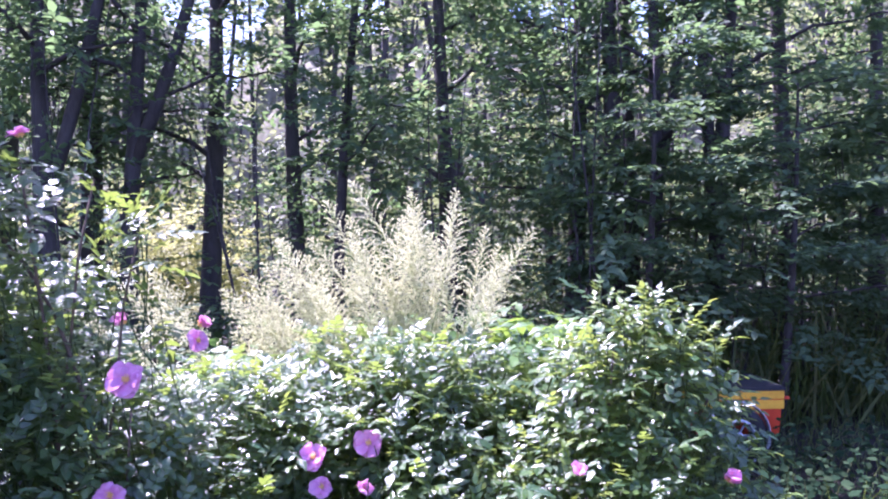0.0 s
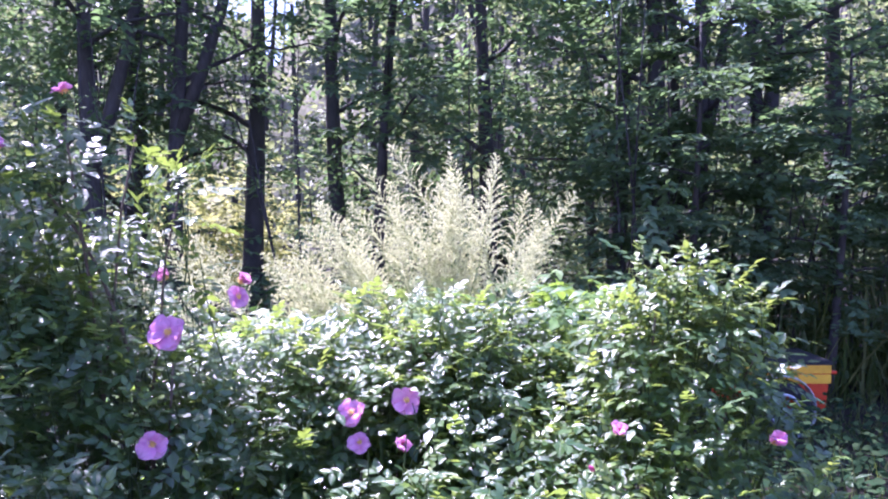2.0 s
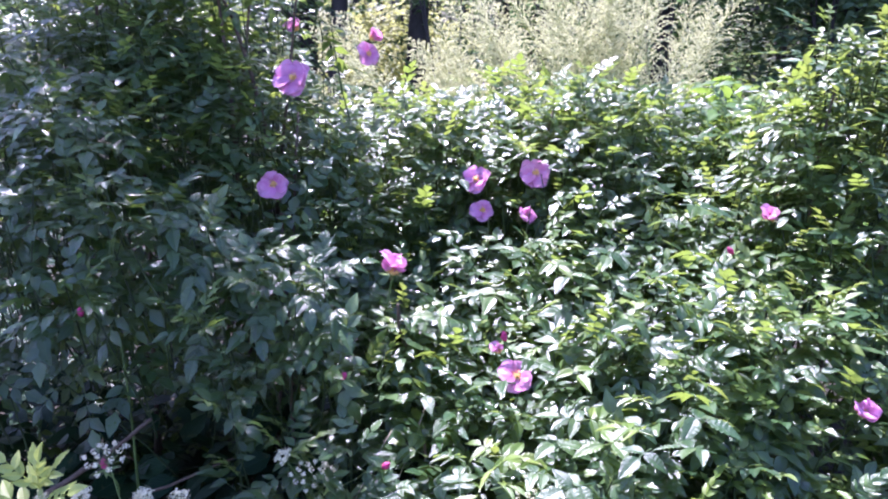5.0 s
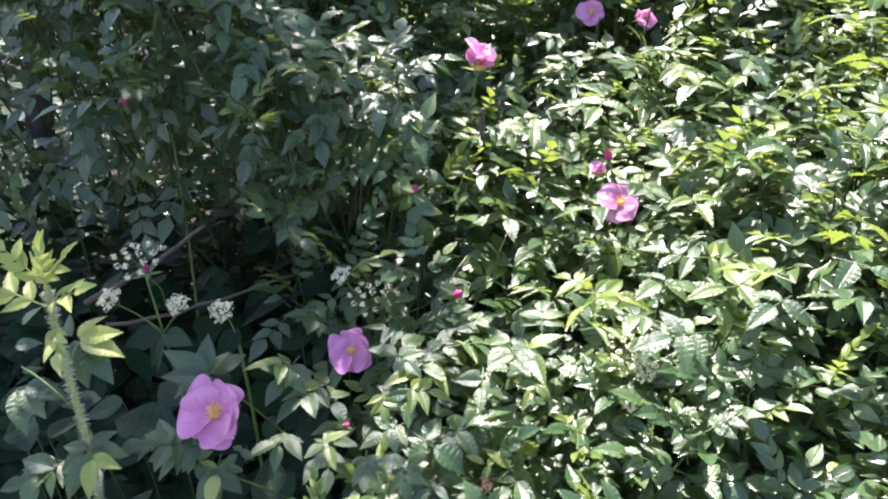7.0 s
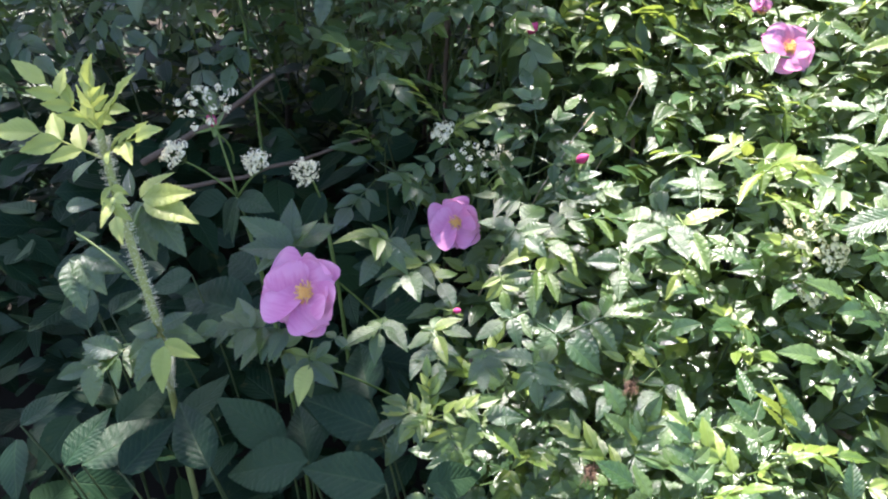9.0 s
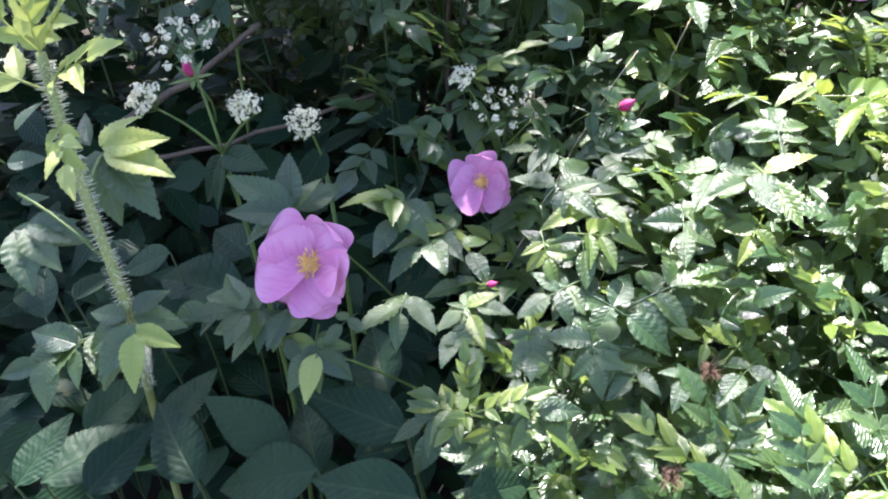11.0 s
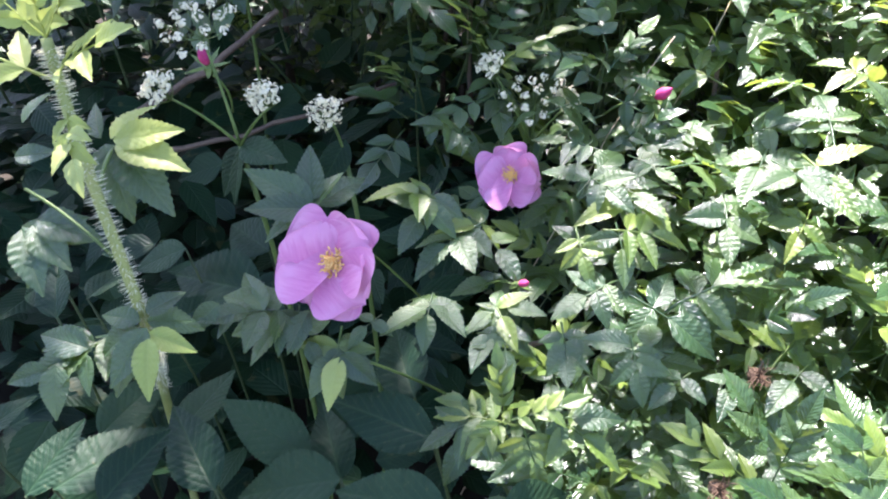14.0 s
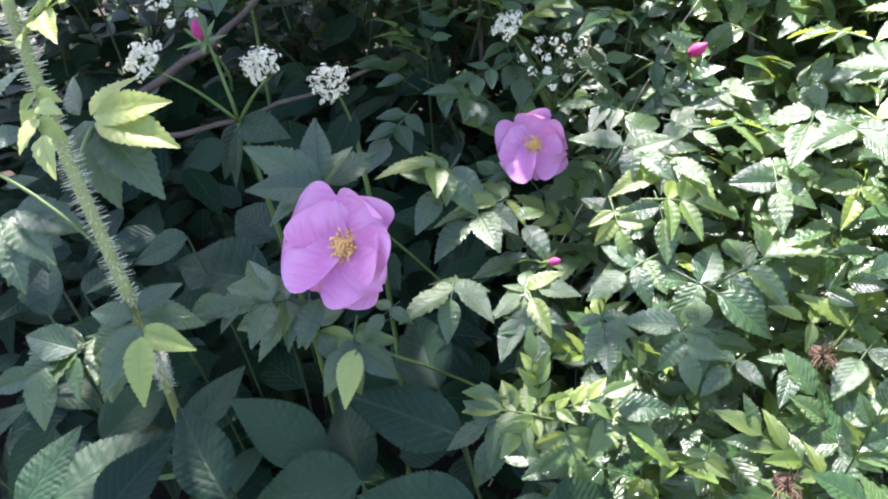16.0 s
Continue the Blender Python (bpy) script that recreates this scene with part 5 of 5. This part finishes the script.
PLUMES = [plume_shape(300 + k, ln, sd) for k, (ln, sd) in enumerate(((0.38, 0.115), (0.32, 0.10), (0.28, 0.09), (0.40, 0.13)))]
beard = thing("goats_beard", -0.25, 3.25, -0.02, "tall goat's beard with feathery cream plumes", "flowering plant")
bo = np.array((-0.25, 3.25, -0.02))
HEADS = [(0.076, 3.50, 1.36, 3)]
for k in range(32):
    f = (k + 0.5) / 32
    x = -0.62 + 0.80 * f + rng.normal(0, 0.05)
    y = 3.25 + rng.uniform(-0.30, 0.25)
    top = 1.60 - 0.28 * ((x - 0.02) / 0.62) ** 2 + rng.normal(0, 0.06)
    HEADS.append((x, y, top - 0.30, int(rng.integers(0, 4))))
for k in range(22):
    x = -0.60 + 0.78 * (k + rng.random()) / 22
    HEADS.append((x, 3.05 + rng.uniform(-0.15, 0.15), 1.10 - 0.20 * ((x - 0.02) / 0.62) ** 2 + rng.normal(0, 0.05), int(rng.integers(0, 3))))
for x, y, z in ((-1.05, 3.2, 1.12), (-0.95, 3.1, 1.2), (-1.15, 3.3, 1.05), (-1.0, 3.0, 1.05), (-0.86, 3.0, 1.16), (-0.75, 2.8, 1.08)):
    HEADS.append((x, y, z, 1))
for x, y, z, k in HEADS:
    lean = Vector(((x - 0.02) * 1.3 + rng.normal(-0.08, 0.28), rng.normal(-0.10, 0.15), 1))
    m = axes(np.array([np.cross(lean, (0.31, 0.9, 0.1))]), np.array([lean]), 1.0)[0]
    s = part("flower_stalk", PLUMES[k][0], beard, to_matrix(m, np.array((x, y, z)) - bo))
    part("plume", PLUMES[k][1], s, None, "feathery cream plume")
    g = Geo()
    tube(g, bow((rng.normal(0, 0.12), rng.normal(0, 0.12), 0), np.array((x, y, z)) - bo, (0.02, 0, 0.05), 8), np.linspace(0.005, 0.0024, 8), 5)
    part("stem", g.mesh("stem", STEM), beard, None, "green stem")
n_top = 12
bl = [compound(3, 0.075, 7, 70 + k, 0.3, 1.0, 0.15, 0.05, 0.05) for k in range(4)]
g = Geo()
n = 1100
x, y = rng.uniform(-1.15, 0.62, n), rng.uniform(2.65, 3.7, n)
z = rng.uniform(0.35, 1.02, n) + 0.20 * np.exp(-((x + 0.15) / 0.5) ** 2) + 0.22 * np.exp(-((x - 0.42) / 0.14) ** 2)
a = rng.uniform(0, 6.283, n)
x[:n_top], y[:n_top], z[:n_top] = rng.uniform(-0.9, 0.10, n_top), rng.uniform(2.75, 3.1, n_top), rng.uniform(0.95, 1.12, n_top)
mm = axes(np.stack((np.cos(a), np.sin(a), rng.normal(0.1, 0.25, n)), -1), np.stack((rng.normal(0, 0.3, n), rng.normal(-0.2, 0.3, n), np.ones(n)), -1), rng.uniform(0.8, 1.3, n))
for k in range(4):
    s = np.arange(n) % 4 == k
    g.many(bl[k], mm[s], np.stack((x, y, z), -1)[s] - bo)
part("foliage", g.mesh("foliage", BEARD_LEAF), beard, None, "toothed green leaves below the plumes", "stuff")


rng = np.random.default_rng(104)


# ---- trees ----
def spray_shape(seed, leaves=13, length=0.42, size=0.075):
    """A flat leafy twig along y."""
    r = np.random.default_rng(seed)
    pos, d, n = [], [], []
    for k in range(leaves):
        f = (k + 0.6) / leaves
        side = 1 if k % 2 else -1
        a = radians(r.uniform(35, 80)) * (1 - 0.6 * (f > 0.93))
        pos.append((r.normal(0, 0.02), f * length, -0.12 * f * f * length + r.normal(0, 0.012)))
        d.append((side * math.sin(a), math.cos(a), r.normal(-0.15, 0.25)))
        n.append((r.normal(0, 0.35), r.normal(0.1, 0.3), 1))
    g = Geo()
    g.many(TREE_BLADE, axes(np.array(d), np.array(n), r.uniform(0.7, 1.25, leaves) * size), np.array(pos))
    t = Geo()
    tube(t, [(0, 0, 0), (0, length * 0.5, -0.02), (0, length, -0.12 * length)], [0.004, 0.003, 0.001], 3, cap=False)
    g.add(*t.arrays()[:2])
    return g.arrays()


SPRAYS = [spray_shape(400 + k, 13 + k, 0.38 + 0.05 * k, 0.07 + 0.006 * k) for k in range(4)]


def sprays_at(g, p, outward, size=1.0, tilt=0.25):
    n = len(p)
    d = outward + rng.normal(0, 0.35, (n, 3))
    d[:, 2] = d[:, 2] * 0.4 + rng.normal(-0.05, 0.2, n)
    nrm = np.stack((rng.normal(0, tilt, n), rng.normal(0, tilt, n), np.ones(n)), -1)
    m = axes(d, nrm, rng.uniform(0.75, 1.25, n) * size)
    for k in range(4):
        s = np.arange(n) % 4 == k
        g.many(SPRAYS[k], m[s], p[s])


def tree(x, y, height, r, lean=(0, 0), limbs=5, sprays=260, low=1.6, reach=1.6, fork=None, leaf=TREE_LEAF, label="slender broadleaf tree with dark bark at the wood's edge", bias=(0, -0.3)):
    """A tree: tapered trunk, limbs and a crown of many leafy twigs."""
    t = thing("tree", x, y, -0.03, label, "tree", "trees at the wood's edge")
    k = 12
    s = np.linspace(0, 1, k)
    trunk = np.stack((lean[0] * s + 0.05 * np.sin(s * 5 + x * 3), lean[1] * s + 0.05 * np.cos(s * 4 + y), height * s), -1)
    g = Geo()
    rad = r * (1 - 0.75 * s) * (1 + 0.5 * np.exp(-s * 28))
    tube(g, trunk, rad, 10)
    part("trunk", g.mesh("trunk", BARK), t, None, "dark rough trunk")
    if fork:
        g = Geo()
        z0, dx, dy = fork
        a = np.array((np.interp(z0, trunk[:, 2], trunk[:, 0]), np.interp(z0, trunk[:, 2], trunk[:, 1]), z0))
        tube(g, bow(a, a + np.array((dx, dy, height - z0)), (dx * 0.25, 0, 0), 8), np.linspace(r * 0.7, r * 0.2, 8), 8)
        part("limb", g.mesh("limb", BARK), t, None, "forked second stem")
    cp, co = [], []
    for i in range(limbs):
        z0 = low + (height * 0.85 - low) * (i + rng.random() * 0.7) / limbs
        a = rng.uniform(0, 6.283)
        out = np.array((math.cos(a) + bias[0], math.sin(a) + bias[1], 0.25))
        ln = reach * (1.1 - 0.5 * z0 / height) * rng.uniform(0.7, 1.2)
        st = np.array((np.interp(z0, trunk[:, 2], trunk[:, 0]), np.interp(z0, trunk[:, 2], trunk[:, 1]), z0))
        line = bow(st, st + out / np.linalg.norm(out) * ln, (0, 0, 0.1 * ln), 7, 0.02)
        g = Geo()
        tube(g, line, np.linspace(r * 0.28, 0.006, 7), 6)
        part("limb", g.mesh("limb", BARK), t, None, "thin side limb")
        for _ in range(sprays // limbs):
            f = rng.uniform(0.25, 1.0)
            c = np.array([np.interp(f * 6, np.arange(7), line[:, q]) for q in range(3)])
            cp.append(c + rng.normal(0, (0.32, 0.32, 0.22)))
            co.append(out + rng.normal(0, 0.5, 3))
    if sprays:
        g = Geo()
        sprays_at(g, np.array(cp), np.array(co))
        part("crown", g.mesh("crown", leaf), t, None, "loose crown of small green leaves", "stuff")
    return t


TREES = [
    # x, y, height, radius, lean, low, sprays, fork
    (-4.60, 9.0, 7.2, 0.13, (0.1, 0), 1.4, 240, None), (-3.70, 9.0, 7.4, 0.15, (0.1, 0.2), 1.2, 260, None), (-3.30, 7.3, 6.3, 0.10, (-0.2, 0.1), 2.6, 200, (1.9, 0.7, 0.2)), 
    (-2.80, 7.8, 6.5, 0.10, (0.15, 0), 2.7, 200, (2.3, 0.9, 0)), (-2.36, 9.1, 7.5, 0.13, (0, 0.2), 1.9, 300, None), (-1.35, 9.0, 7.4, 0.11, (-0.1, 0.1), 2.0, 320, None),
]
TREES += [
    (-0.85, 8.3, 6.9, 0.07, (0.3, 0), 1.6, 320, None), (0.29, 9.0, 7.6, 0.11, (-0.05, 0.2), 1.9, 340, None), (1.79, 9.0, 7.6, 0.12, (0.05, 0.1), 1.5, 340, None), (2.02, 8.3, 7.2, 0.12, (-0.1, 0), 1.3, 300, None),
    (2.41, 9.0, 7.6, 0.09, (0, 0.1), 1.5, 240, None), (2.35, 8.1, 7.0, 0.09, (0.15, 0), 1.3, 280, (2.0, 0.5, 0.1)), (2.95, 8.0, 7.2, 0.10, (0.55, 0.1), 1.3, 300, (1.6, -0.2, 0.3)), (4.17, 9.0, 7.4, 0.13, (0.0, 0.1), 1.2, 360, None), (4.9, 8.4, 7.0, 0.10, (0.2, 0), 1.1, 320, None), (5.9, 9.2, 7.4, 0.12, (0, 0), 1.1, 260, None), (-5.9, 8.6, 6.8, 0.12, (0, 0), 1.2, 220, None),
]
for x, y, h, r, lean, low, ns, fork in TREES:
    tree(x, y, h, r, lean, 8, int(ns * 1.2), low, 1.8, fork)


def shade_tree(x, y, h):
    """A low tree out of view, added beside the thicket so that its crown shades the hollow."""
    t = thing("tree", x, y, -0.03, "unseen small tree added to shade the hollow", "tree")
    g = Geo()
    tube(g, bow((0, 0, 0), (0.08, 0, h * 0.85), (0.05, 0.05, 0), 10), np.linspace(0.05, 0.015, 10), 8)
    part("trunk", g.mesh("trunk", BARK), t, None, "thin dark trunk")
    for k in range(7):
        g = Geo()
        a = k * 0.9
        tube(g, bow((0.04, 0, h - 1.5 + 0.12 * k), (0.6 * math.cos(a), 0.6 * math.sin(a), h - 0.75 + 0.12 * k), (0, 0, 0.06), 6), np.linspace(0.016, 0.005, 6), 6)
        part("limb", g.mesh("limb", BARK), t, None, "thin side limb")
    u = rng.normal(0, 1, (240, 3))
    u *= (rng.random((240, 1)) ** (1 / 3)) / np.linalg.norm(u, axis=1)[:, None]
    g = Geo()
    p = u * (0.28, 0.70, 0.40) + (0.16, 0.05, h - 0.35)
    sprays_at(g, p, u, 0.7)
    part("crown", g.mesh("crown", TREE_LEAF), t, None, "rounded crown of small green leaves", "stuff")


rng = np.random.default_rng(105)
# added out of view, placed by where its shade must fall
shade_tree(-2.10, 2.20, 3.50)
rng = np.random.default_rng(106)


def sapling(x, y, h, label="thin leafy sapling under the trees", n=70, spread=0.55, leaf=TREE_LEAF):
    t = thing("sapling", x, y, -0.03, label, "sapling", "saplings under the trees")
    for k in range(3):
        g = Geo()
        tube(g, bow((rng.normal(0, 0.05), rng.normal(0, 0.05), 0), (rng.normal(0, 0.35), rng.normal(0, 0.35), h * rng.uniform(0.75, 1.0)), rng.normal(0, 0.08, 3), 8), np.linspace(0.016, 0.004, 8), 5)
        part("stem", g.mesh("stem", BARK), t, None, "thin dark stem")
    p = np.stack((rng.normal(0, spread, n), rng.normal(0, spread, n), rng.uniform(0.25, 1.0, n) * h), -1)
    g = Geo()
    sprays_at(g, p, p * (1, 1, 0), 0.9)
    part("crown", g.mesh("crown", leaf), t, None, "sparse green leaves", "stuff")


for k in range(36):
    x = -6.5 + 13 * (k + rng.random()) / 36
    y, h = rng.uniform(6.6, 10.5), rng.uniform(1.6, 4.0)
    if abs(x + 0.306 * y) > 0.6:
        sapling(x, y, h)
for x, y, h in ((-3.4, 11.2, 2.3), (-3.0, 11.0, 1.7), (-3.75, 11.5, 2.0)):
    sapling(x, y, h, 'shrub in a glade, sunlight put into its bright yellow-green leaves', 200, 0.5, GLADE_SUN_LEAF)
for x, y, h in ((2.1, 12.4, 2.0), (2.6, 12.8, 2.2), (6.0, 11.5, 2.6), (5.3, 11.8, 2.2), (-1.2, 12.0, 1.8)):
    sapling(x, y, h, 'shrub behind the trees, its leaves coloured yellow-green for sunlight', 170, 0.6, WOOD_SUN_LEAF)
for x, y, h in ((-4.9, 7.6, 3.6), (-5.5, 8.0, 4.0), (-4.2, 8.2, 3.8), (-6.2, 8.4, 4.2)):
    sapling(x, y, h, n=150, spread=0.6)
for x, y, h in ((2.2, 7.2, 2.6), (2.8, 7.0, 2.3), (3.6, 7.2, 2.5), (4.3, 7.0, 2.6), (1.5, 7.4, 2.2), (4.9, 6.8, 2.2)):
    sapling(x, y, h, n=120, spread=0.6)


def layered_tree(x, y, h, reach):
    """A young tree with level limbs, whose leaves lie in flat tiers."""
    t = thing("young_tree", x, y, -0.03, "young tree with level tiers of fresh green leaves", "tree", "young trees at the wood's edge")
    g = Geo()
    line = bow((0, 0, 0), (0.15, 0, h), (0.06, 0.05, 0), 9)
    tube(g, line, np.linspace(0.045, 0.010, 9), 8)
    part("trunk", g.mesh("trunk", BARK), t, None, "thin dark trunk")
    leaves = Geo()
    for k in range(11):
        z = 1.05 + (h - 1.15) * k / 10
        st = np.array([np.interp(z, line[:, 2], line[:, q]) for q in range(3)])
        a = 2.4 * k + rng.normal(0, 0.3)
        out = np.array((math.cos(a), 0.6 * math.sin(a) - 0.25, 0.10))
        ln = reach * (1.1 - 0.45 * k / 10) * rng.uniform(0.8, 1.15)
        limb = bow(st, st + out * ln, (0, 0, 0.05), 7, 0.012)
        g = Geo()
        tube(g, limb, np.linspace(0.013, 0.004, 7), 5)
        part("limb", g.mesh("limb", BARK), t, None, "thin level limb")
        n = 26
        f = rng.uniform(0.2, 1.05, n)
        side = np.cross(out, (0, 0, 1))
        p = st + out * ln * f[:, None] + side * rng.normal(0, 0.20, n)[:, None] * ln + np.stack((np.zeros(n), np.zeros(n), rng.normal(0.02, 0.035, n)), -1)
        d = out + side * rng.normal(0, 0.8, n)[:, None]
        d[:, 2] = rng.normal(-0.06, 0.06, n)
        nrm = np.stack((rng.normal(0, 0.12, n), rng.normal(-0.05, 0.12, n), np.ones(n)), -1)
        m = axes(d, nrm, rng.uniform(0.7, 1.1, n))
        for q in range(4):
            pick = np.arange(n) % 4 == q
            leaves.many(SPRAYS[q], m[pick], p[pick])
    part("crown", leaves.mesh("crown", TREE_LEAF), t, None, "flat tiers of fresh green leaves", "stuff")


rng = np.random.default_rng(107)
for x, y, h, reach in ((1.85, 6.7, 3.2, 0.95), (3.0, 6.5, 2.9, 1.0), (4.1, 6.8, 3.3, 1.05)):
    layered_tree(x, y, h, reach)
rng = np.random.default_rng(108)


# the wood behind: many stems, and leaves with sunlight put into their colour
def far_wood():
    lg = Geo()
    for k in range(150):
        x, y = rng.uniform(-16, 16), rng.uniform(11.5, 30)
        g = Geo()
        tube(g, bow((0, 0, -0.1), (rng.normal(0, 0.5), 0, rng.uniform(6, 10)), rng.normal(0, 0.1, 3), 6), np.linspace(rng.uniform(0.04, 0.14), 0.03, 6), 7)
        w = tagged(new("far_tree", g.mesh("far_tree", BARK)), "slender dark tree stem deep in the wood", "tree", "stems deep in the wood")
        w.location = (x, y, 0.2)
    n = 3000
    y = rng.uniform(11.5, 26, n)
    p = np.stack((rng.uniform(-1, 1, n) * (1.5 + y * 0.58), y, rng.uniform(0, 1, n) ** 1.1 * 9 + 0.2), -1)
    # leaves left out along the sun's line, to let light onto the glade shrubs
    rel = p - np.array((-3.35, 11.2, 1.5))
    beam = np.array(SUN_FROM)
    p = p[(np.linalg.norm(rel - (rel @ beam)[:, None] * beam, axis=1) > 1.7)]
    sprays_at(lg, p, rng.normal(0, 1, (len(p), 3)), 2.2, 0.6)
    f = tagged(new("far_wood_leaves", lg.mesh("far_wood_leaves", WOOD_SUN_LEAF)), "leaves deep in the wood, coloured paler for sunlight", "wood", kind="stuff")



far_wood()


def far_backdrop():
    """The far side of the wood: one uneven sheet of pale foliage with a ragged top."""
    g = Geo()
    nx, nz = 220, 26
    u, v = np.meshgrid(np.linspace(-1, 1, nx), np.linspace(0, 1, nz))
    top = 12.5 + 2.2 * np.sin(u * 17 + 1) + 1.6 * np.sin(u * 41) + 1.0 * np.sin(u * 97 + 2)
    x = 46 * u + 0.3 * np.sin(v * 40 + u * 90)
    y = 36 - 10 * u * u + 0.7 * np.sin(u * 60 + v * 7) + 0.5 * np.sin(v * 23 + u * 33) - 1.5 * (1 - v)
    z = -0.3 + v * top
    i, j = np.meshgrid(np.arange(nz - 1), np.arange(nx - 1), indexing="ij")
    q = np.stack((i * nx + j, i * nx + j + 1, (i + 1) * nx + j + 1, (i + 1) * nx + j), -1).reshape(-1, 4)
    g.add(np.stack((x, y, z), -1).reshape(-1, 3), q)
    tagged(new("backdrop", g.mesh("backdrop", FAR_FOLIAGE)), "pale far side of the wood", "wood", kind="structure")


far_backdrop()


# ---- garden cart ----
def box_geo(g, x0, x1, y0, y1, z0, z1, taper=0.0):
    v = [(x0 + taper, y0 + taper, z0), (x1 - taper, y0 + taper, z0), (x1 - taper, y1 - taper, z0), (x0 + taper, y1 - taper, z0), (x0, y0, z1), (x1, y0, z1), (x1, y1, z1), (x0, y1, z1)]
    g.add(v, [(3, 2, 1, 0), (4, 5, 6, 7), (0, 1, 5, 4), (1, 2, 6, 5), (2, 3, 7, 6), (3, 0, 4, 7)])
    return g


def bevelled(mesh, w=0.006):
    b = bmesh.new()
    b.from_mesh(mesh)
    bmesh.ops.bevel(b, geom=list(b.edges), offset=w, segments=2, affect="EDGES")
    b.to_mesh(mesh)
    b.free()
    return mesh


def ring_geo(g, cx, cy, cz, radius, thick, width, n=28):
    """A tyre or hoop that stands upright, its axle along y."""
    a = np.linspace(0, 2 * math.pi, n, endpoint=False)
    prof = [(radius - thick, -width / 2), (radius - thick * 0.3, -width / 2), (radius, -width / 4), (radius, width / 4), (radius - thick * 0.3, width / 2), (radius - thick, width / 2)]
    v = [(cx + r * math.cos(t), cy + o, cz + r * math.sin(t)) for t in a for r, o in prof]
    q = [(i * 6 + j, ((i + 1) % n) * 6 + j, ((i + 1) % n) * 6 + (j + 1) % 6, i * 6 + (j + 1) % 6) for i in range(n) for j in range(6)]
    g.add(v, q)
    return g


cart = thing("garden_cart", 2.2, 5.65, -0.02, "orange-red garden cart with yellow bands, standing in shade", "cart")
body = part("body", bevelled(box_geo(Geo(), -0.34, 0.33, -0.19, 0.35, 0.17, 0.49, 0.02).mesh("body", RED, smooth=False), 0.01), cart, None, "orange-red box")
for z0, z1 in ((0.36, 0.423), (0.430, 0.490)):
    part("band", bevelled(box_geo(Geo(), -0.344, 0.334, -0.194, 0.354, z0, z1, 0.0).mesh("band", YELLOW, smooth=False), 0.004), body, None, "yellow band")
part("rim", bevelled(box_geo(Geo(), -0.352, 0.342, -0.202, 0.362, 0.49, 0.515).mesh("rim", RUBBER, smooth=False), 0.004), body, None, "dark rim")
wheel = part("wheel", ring_geo(Geo(), -0.04, -0.275, 0.205, 0.20, 0.085, 0.08).mesh("wheel", RUBBER), cart, None, "black tyre")
g = ring_geo(Geo(), -0.04, -0.31, 0.205, 0.115, 0.02, 0.03)
for k in range(6):
    a = k * math.pi / 3
    tube(g, [(-0.04, -0.30, 0.205), (-0.04 + 0.10 * math.cos(a), -0.30, 0.205 + 0.10 * math.sin(a))], 0.006, 5)
tube(g, [(-0.04, -0.33, 0.205), (-0.04, -0.2, 0.205)], [0.025, 0.025], 10)
part("rim", g.mesh("wheel_rim", STEEL), wheel, None, "pale grey wheel rim")
g = ring_geo(Geo(), -0.04, -0.27, 0.215, 0.225, 0.010, 0.09)
part("mudguard", g.mesh("mudguard", STEEL), cart, None, "grey mudguard hoop")
g = Geo()
tube(g, bow((-0.30, -0.26, 0.13), (0.20, -0.25, 0.13), (0, 0, -0.01), 6), 0.014, 8)
ring_geo(g, 0.13, -0.29, 0.15, 0.06, 0.014, 0.02, 18)
part("frame_tube", g.mesh("frame_tube", STEEL), cart, None, "silver frame tube")
g = Geo()
tube(g, [(0.32, -0.1, 0.42), (0.36, -0.12, 0.425), (0.40, -0.13, 0.425)], [0.012, 0.016, 0.010], 8)
part("knob", g.mesh("knob", RED), cart, None, "small orange knob")
for k, (wx, wy) in enumerate(((-0.22, 0.2), (0.22, 0.2), (0.22, -0.1))):
    g = Geo()
    tube(g, [(wx, wy, 0), (wx, wy, 0.18)], 0.015, 8)
    part("leg", g.mesh("leg", STEEL), cart, None, "grey steel leg")

# boards and a heap of litter behind the cart
for k, (x, y, z, ln, a, tilt) in enumerate(((4.05, 7.9, 0.05, 0.5, 15, 8), (3.4, 7.7, 0.02, 0.8, -10, 2), (3.7, 8.0, 0.02, 0.7, 40, 2), (3.0, 7.8, 0.04, 0.6, 5, 5))):
    b = new("board", bevelled(box_geo(Geo(), -ln / 2, ln / 2, -0.06, 0.06, -0.012, 0.012).mesh("board", GREYWOOD, smooth=False), 0.003))
    b.matrix_world = pose(x, y, z, 0, tilt, a)
    tagged(b, "weathered grey board lying among the weeds", "board", "loose boards")


def grass_stuff(n, area, height, label):
    x, y = rng.uniform(area[0], area[1], n), rng.uniform(area[2], area[3], n)
    a = rng.uniform(0, 6.283, n)
    d = np.stack((rng.normal(0, 0.3, n), rng.normal(0, 0.3, n), np.ones(n)), -1)
    sh = blade(3, 0.012, 0.5, -0.25, 0)
    g = Geo()
    g.many(sh, axes(d, np.stack((np.cos(a), np.sin(a), np.zeros(n)), -1), rng.uniform(0.5, 1.2, n) * height), np.stack((x, y, np.full(n, -0.03)), -1))
    tagged(new("grass", g.mesh("grass", GRASS)), label, "grass", kind="stuff")


grass_stuff(4500, (0.8, 5.5, 1.0, 7.5), 0.25, "thin dark grass beside the thicket")
grass_stuff(1200, (1.4, 5.5, 6.3, 8.0), 0.9, "tall thin grass at the wood's edge")
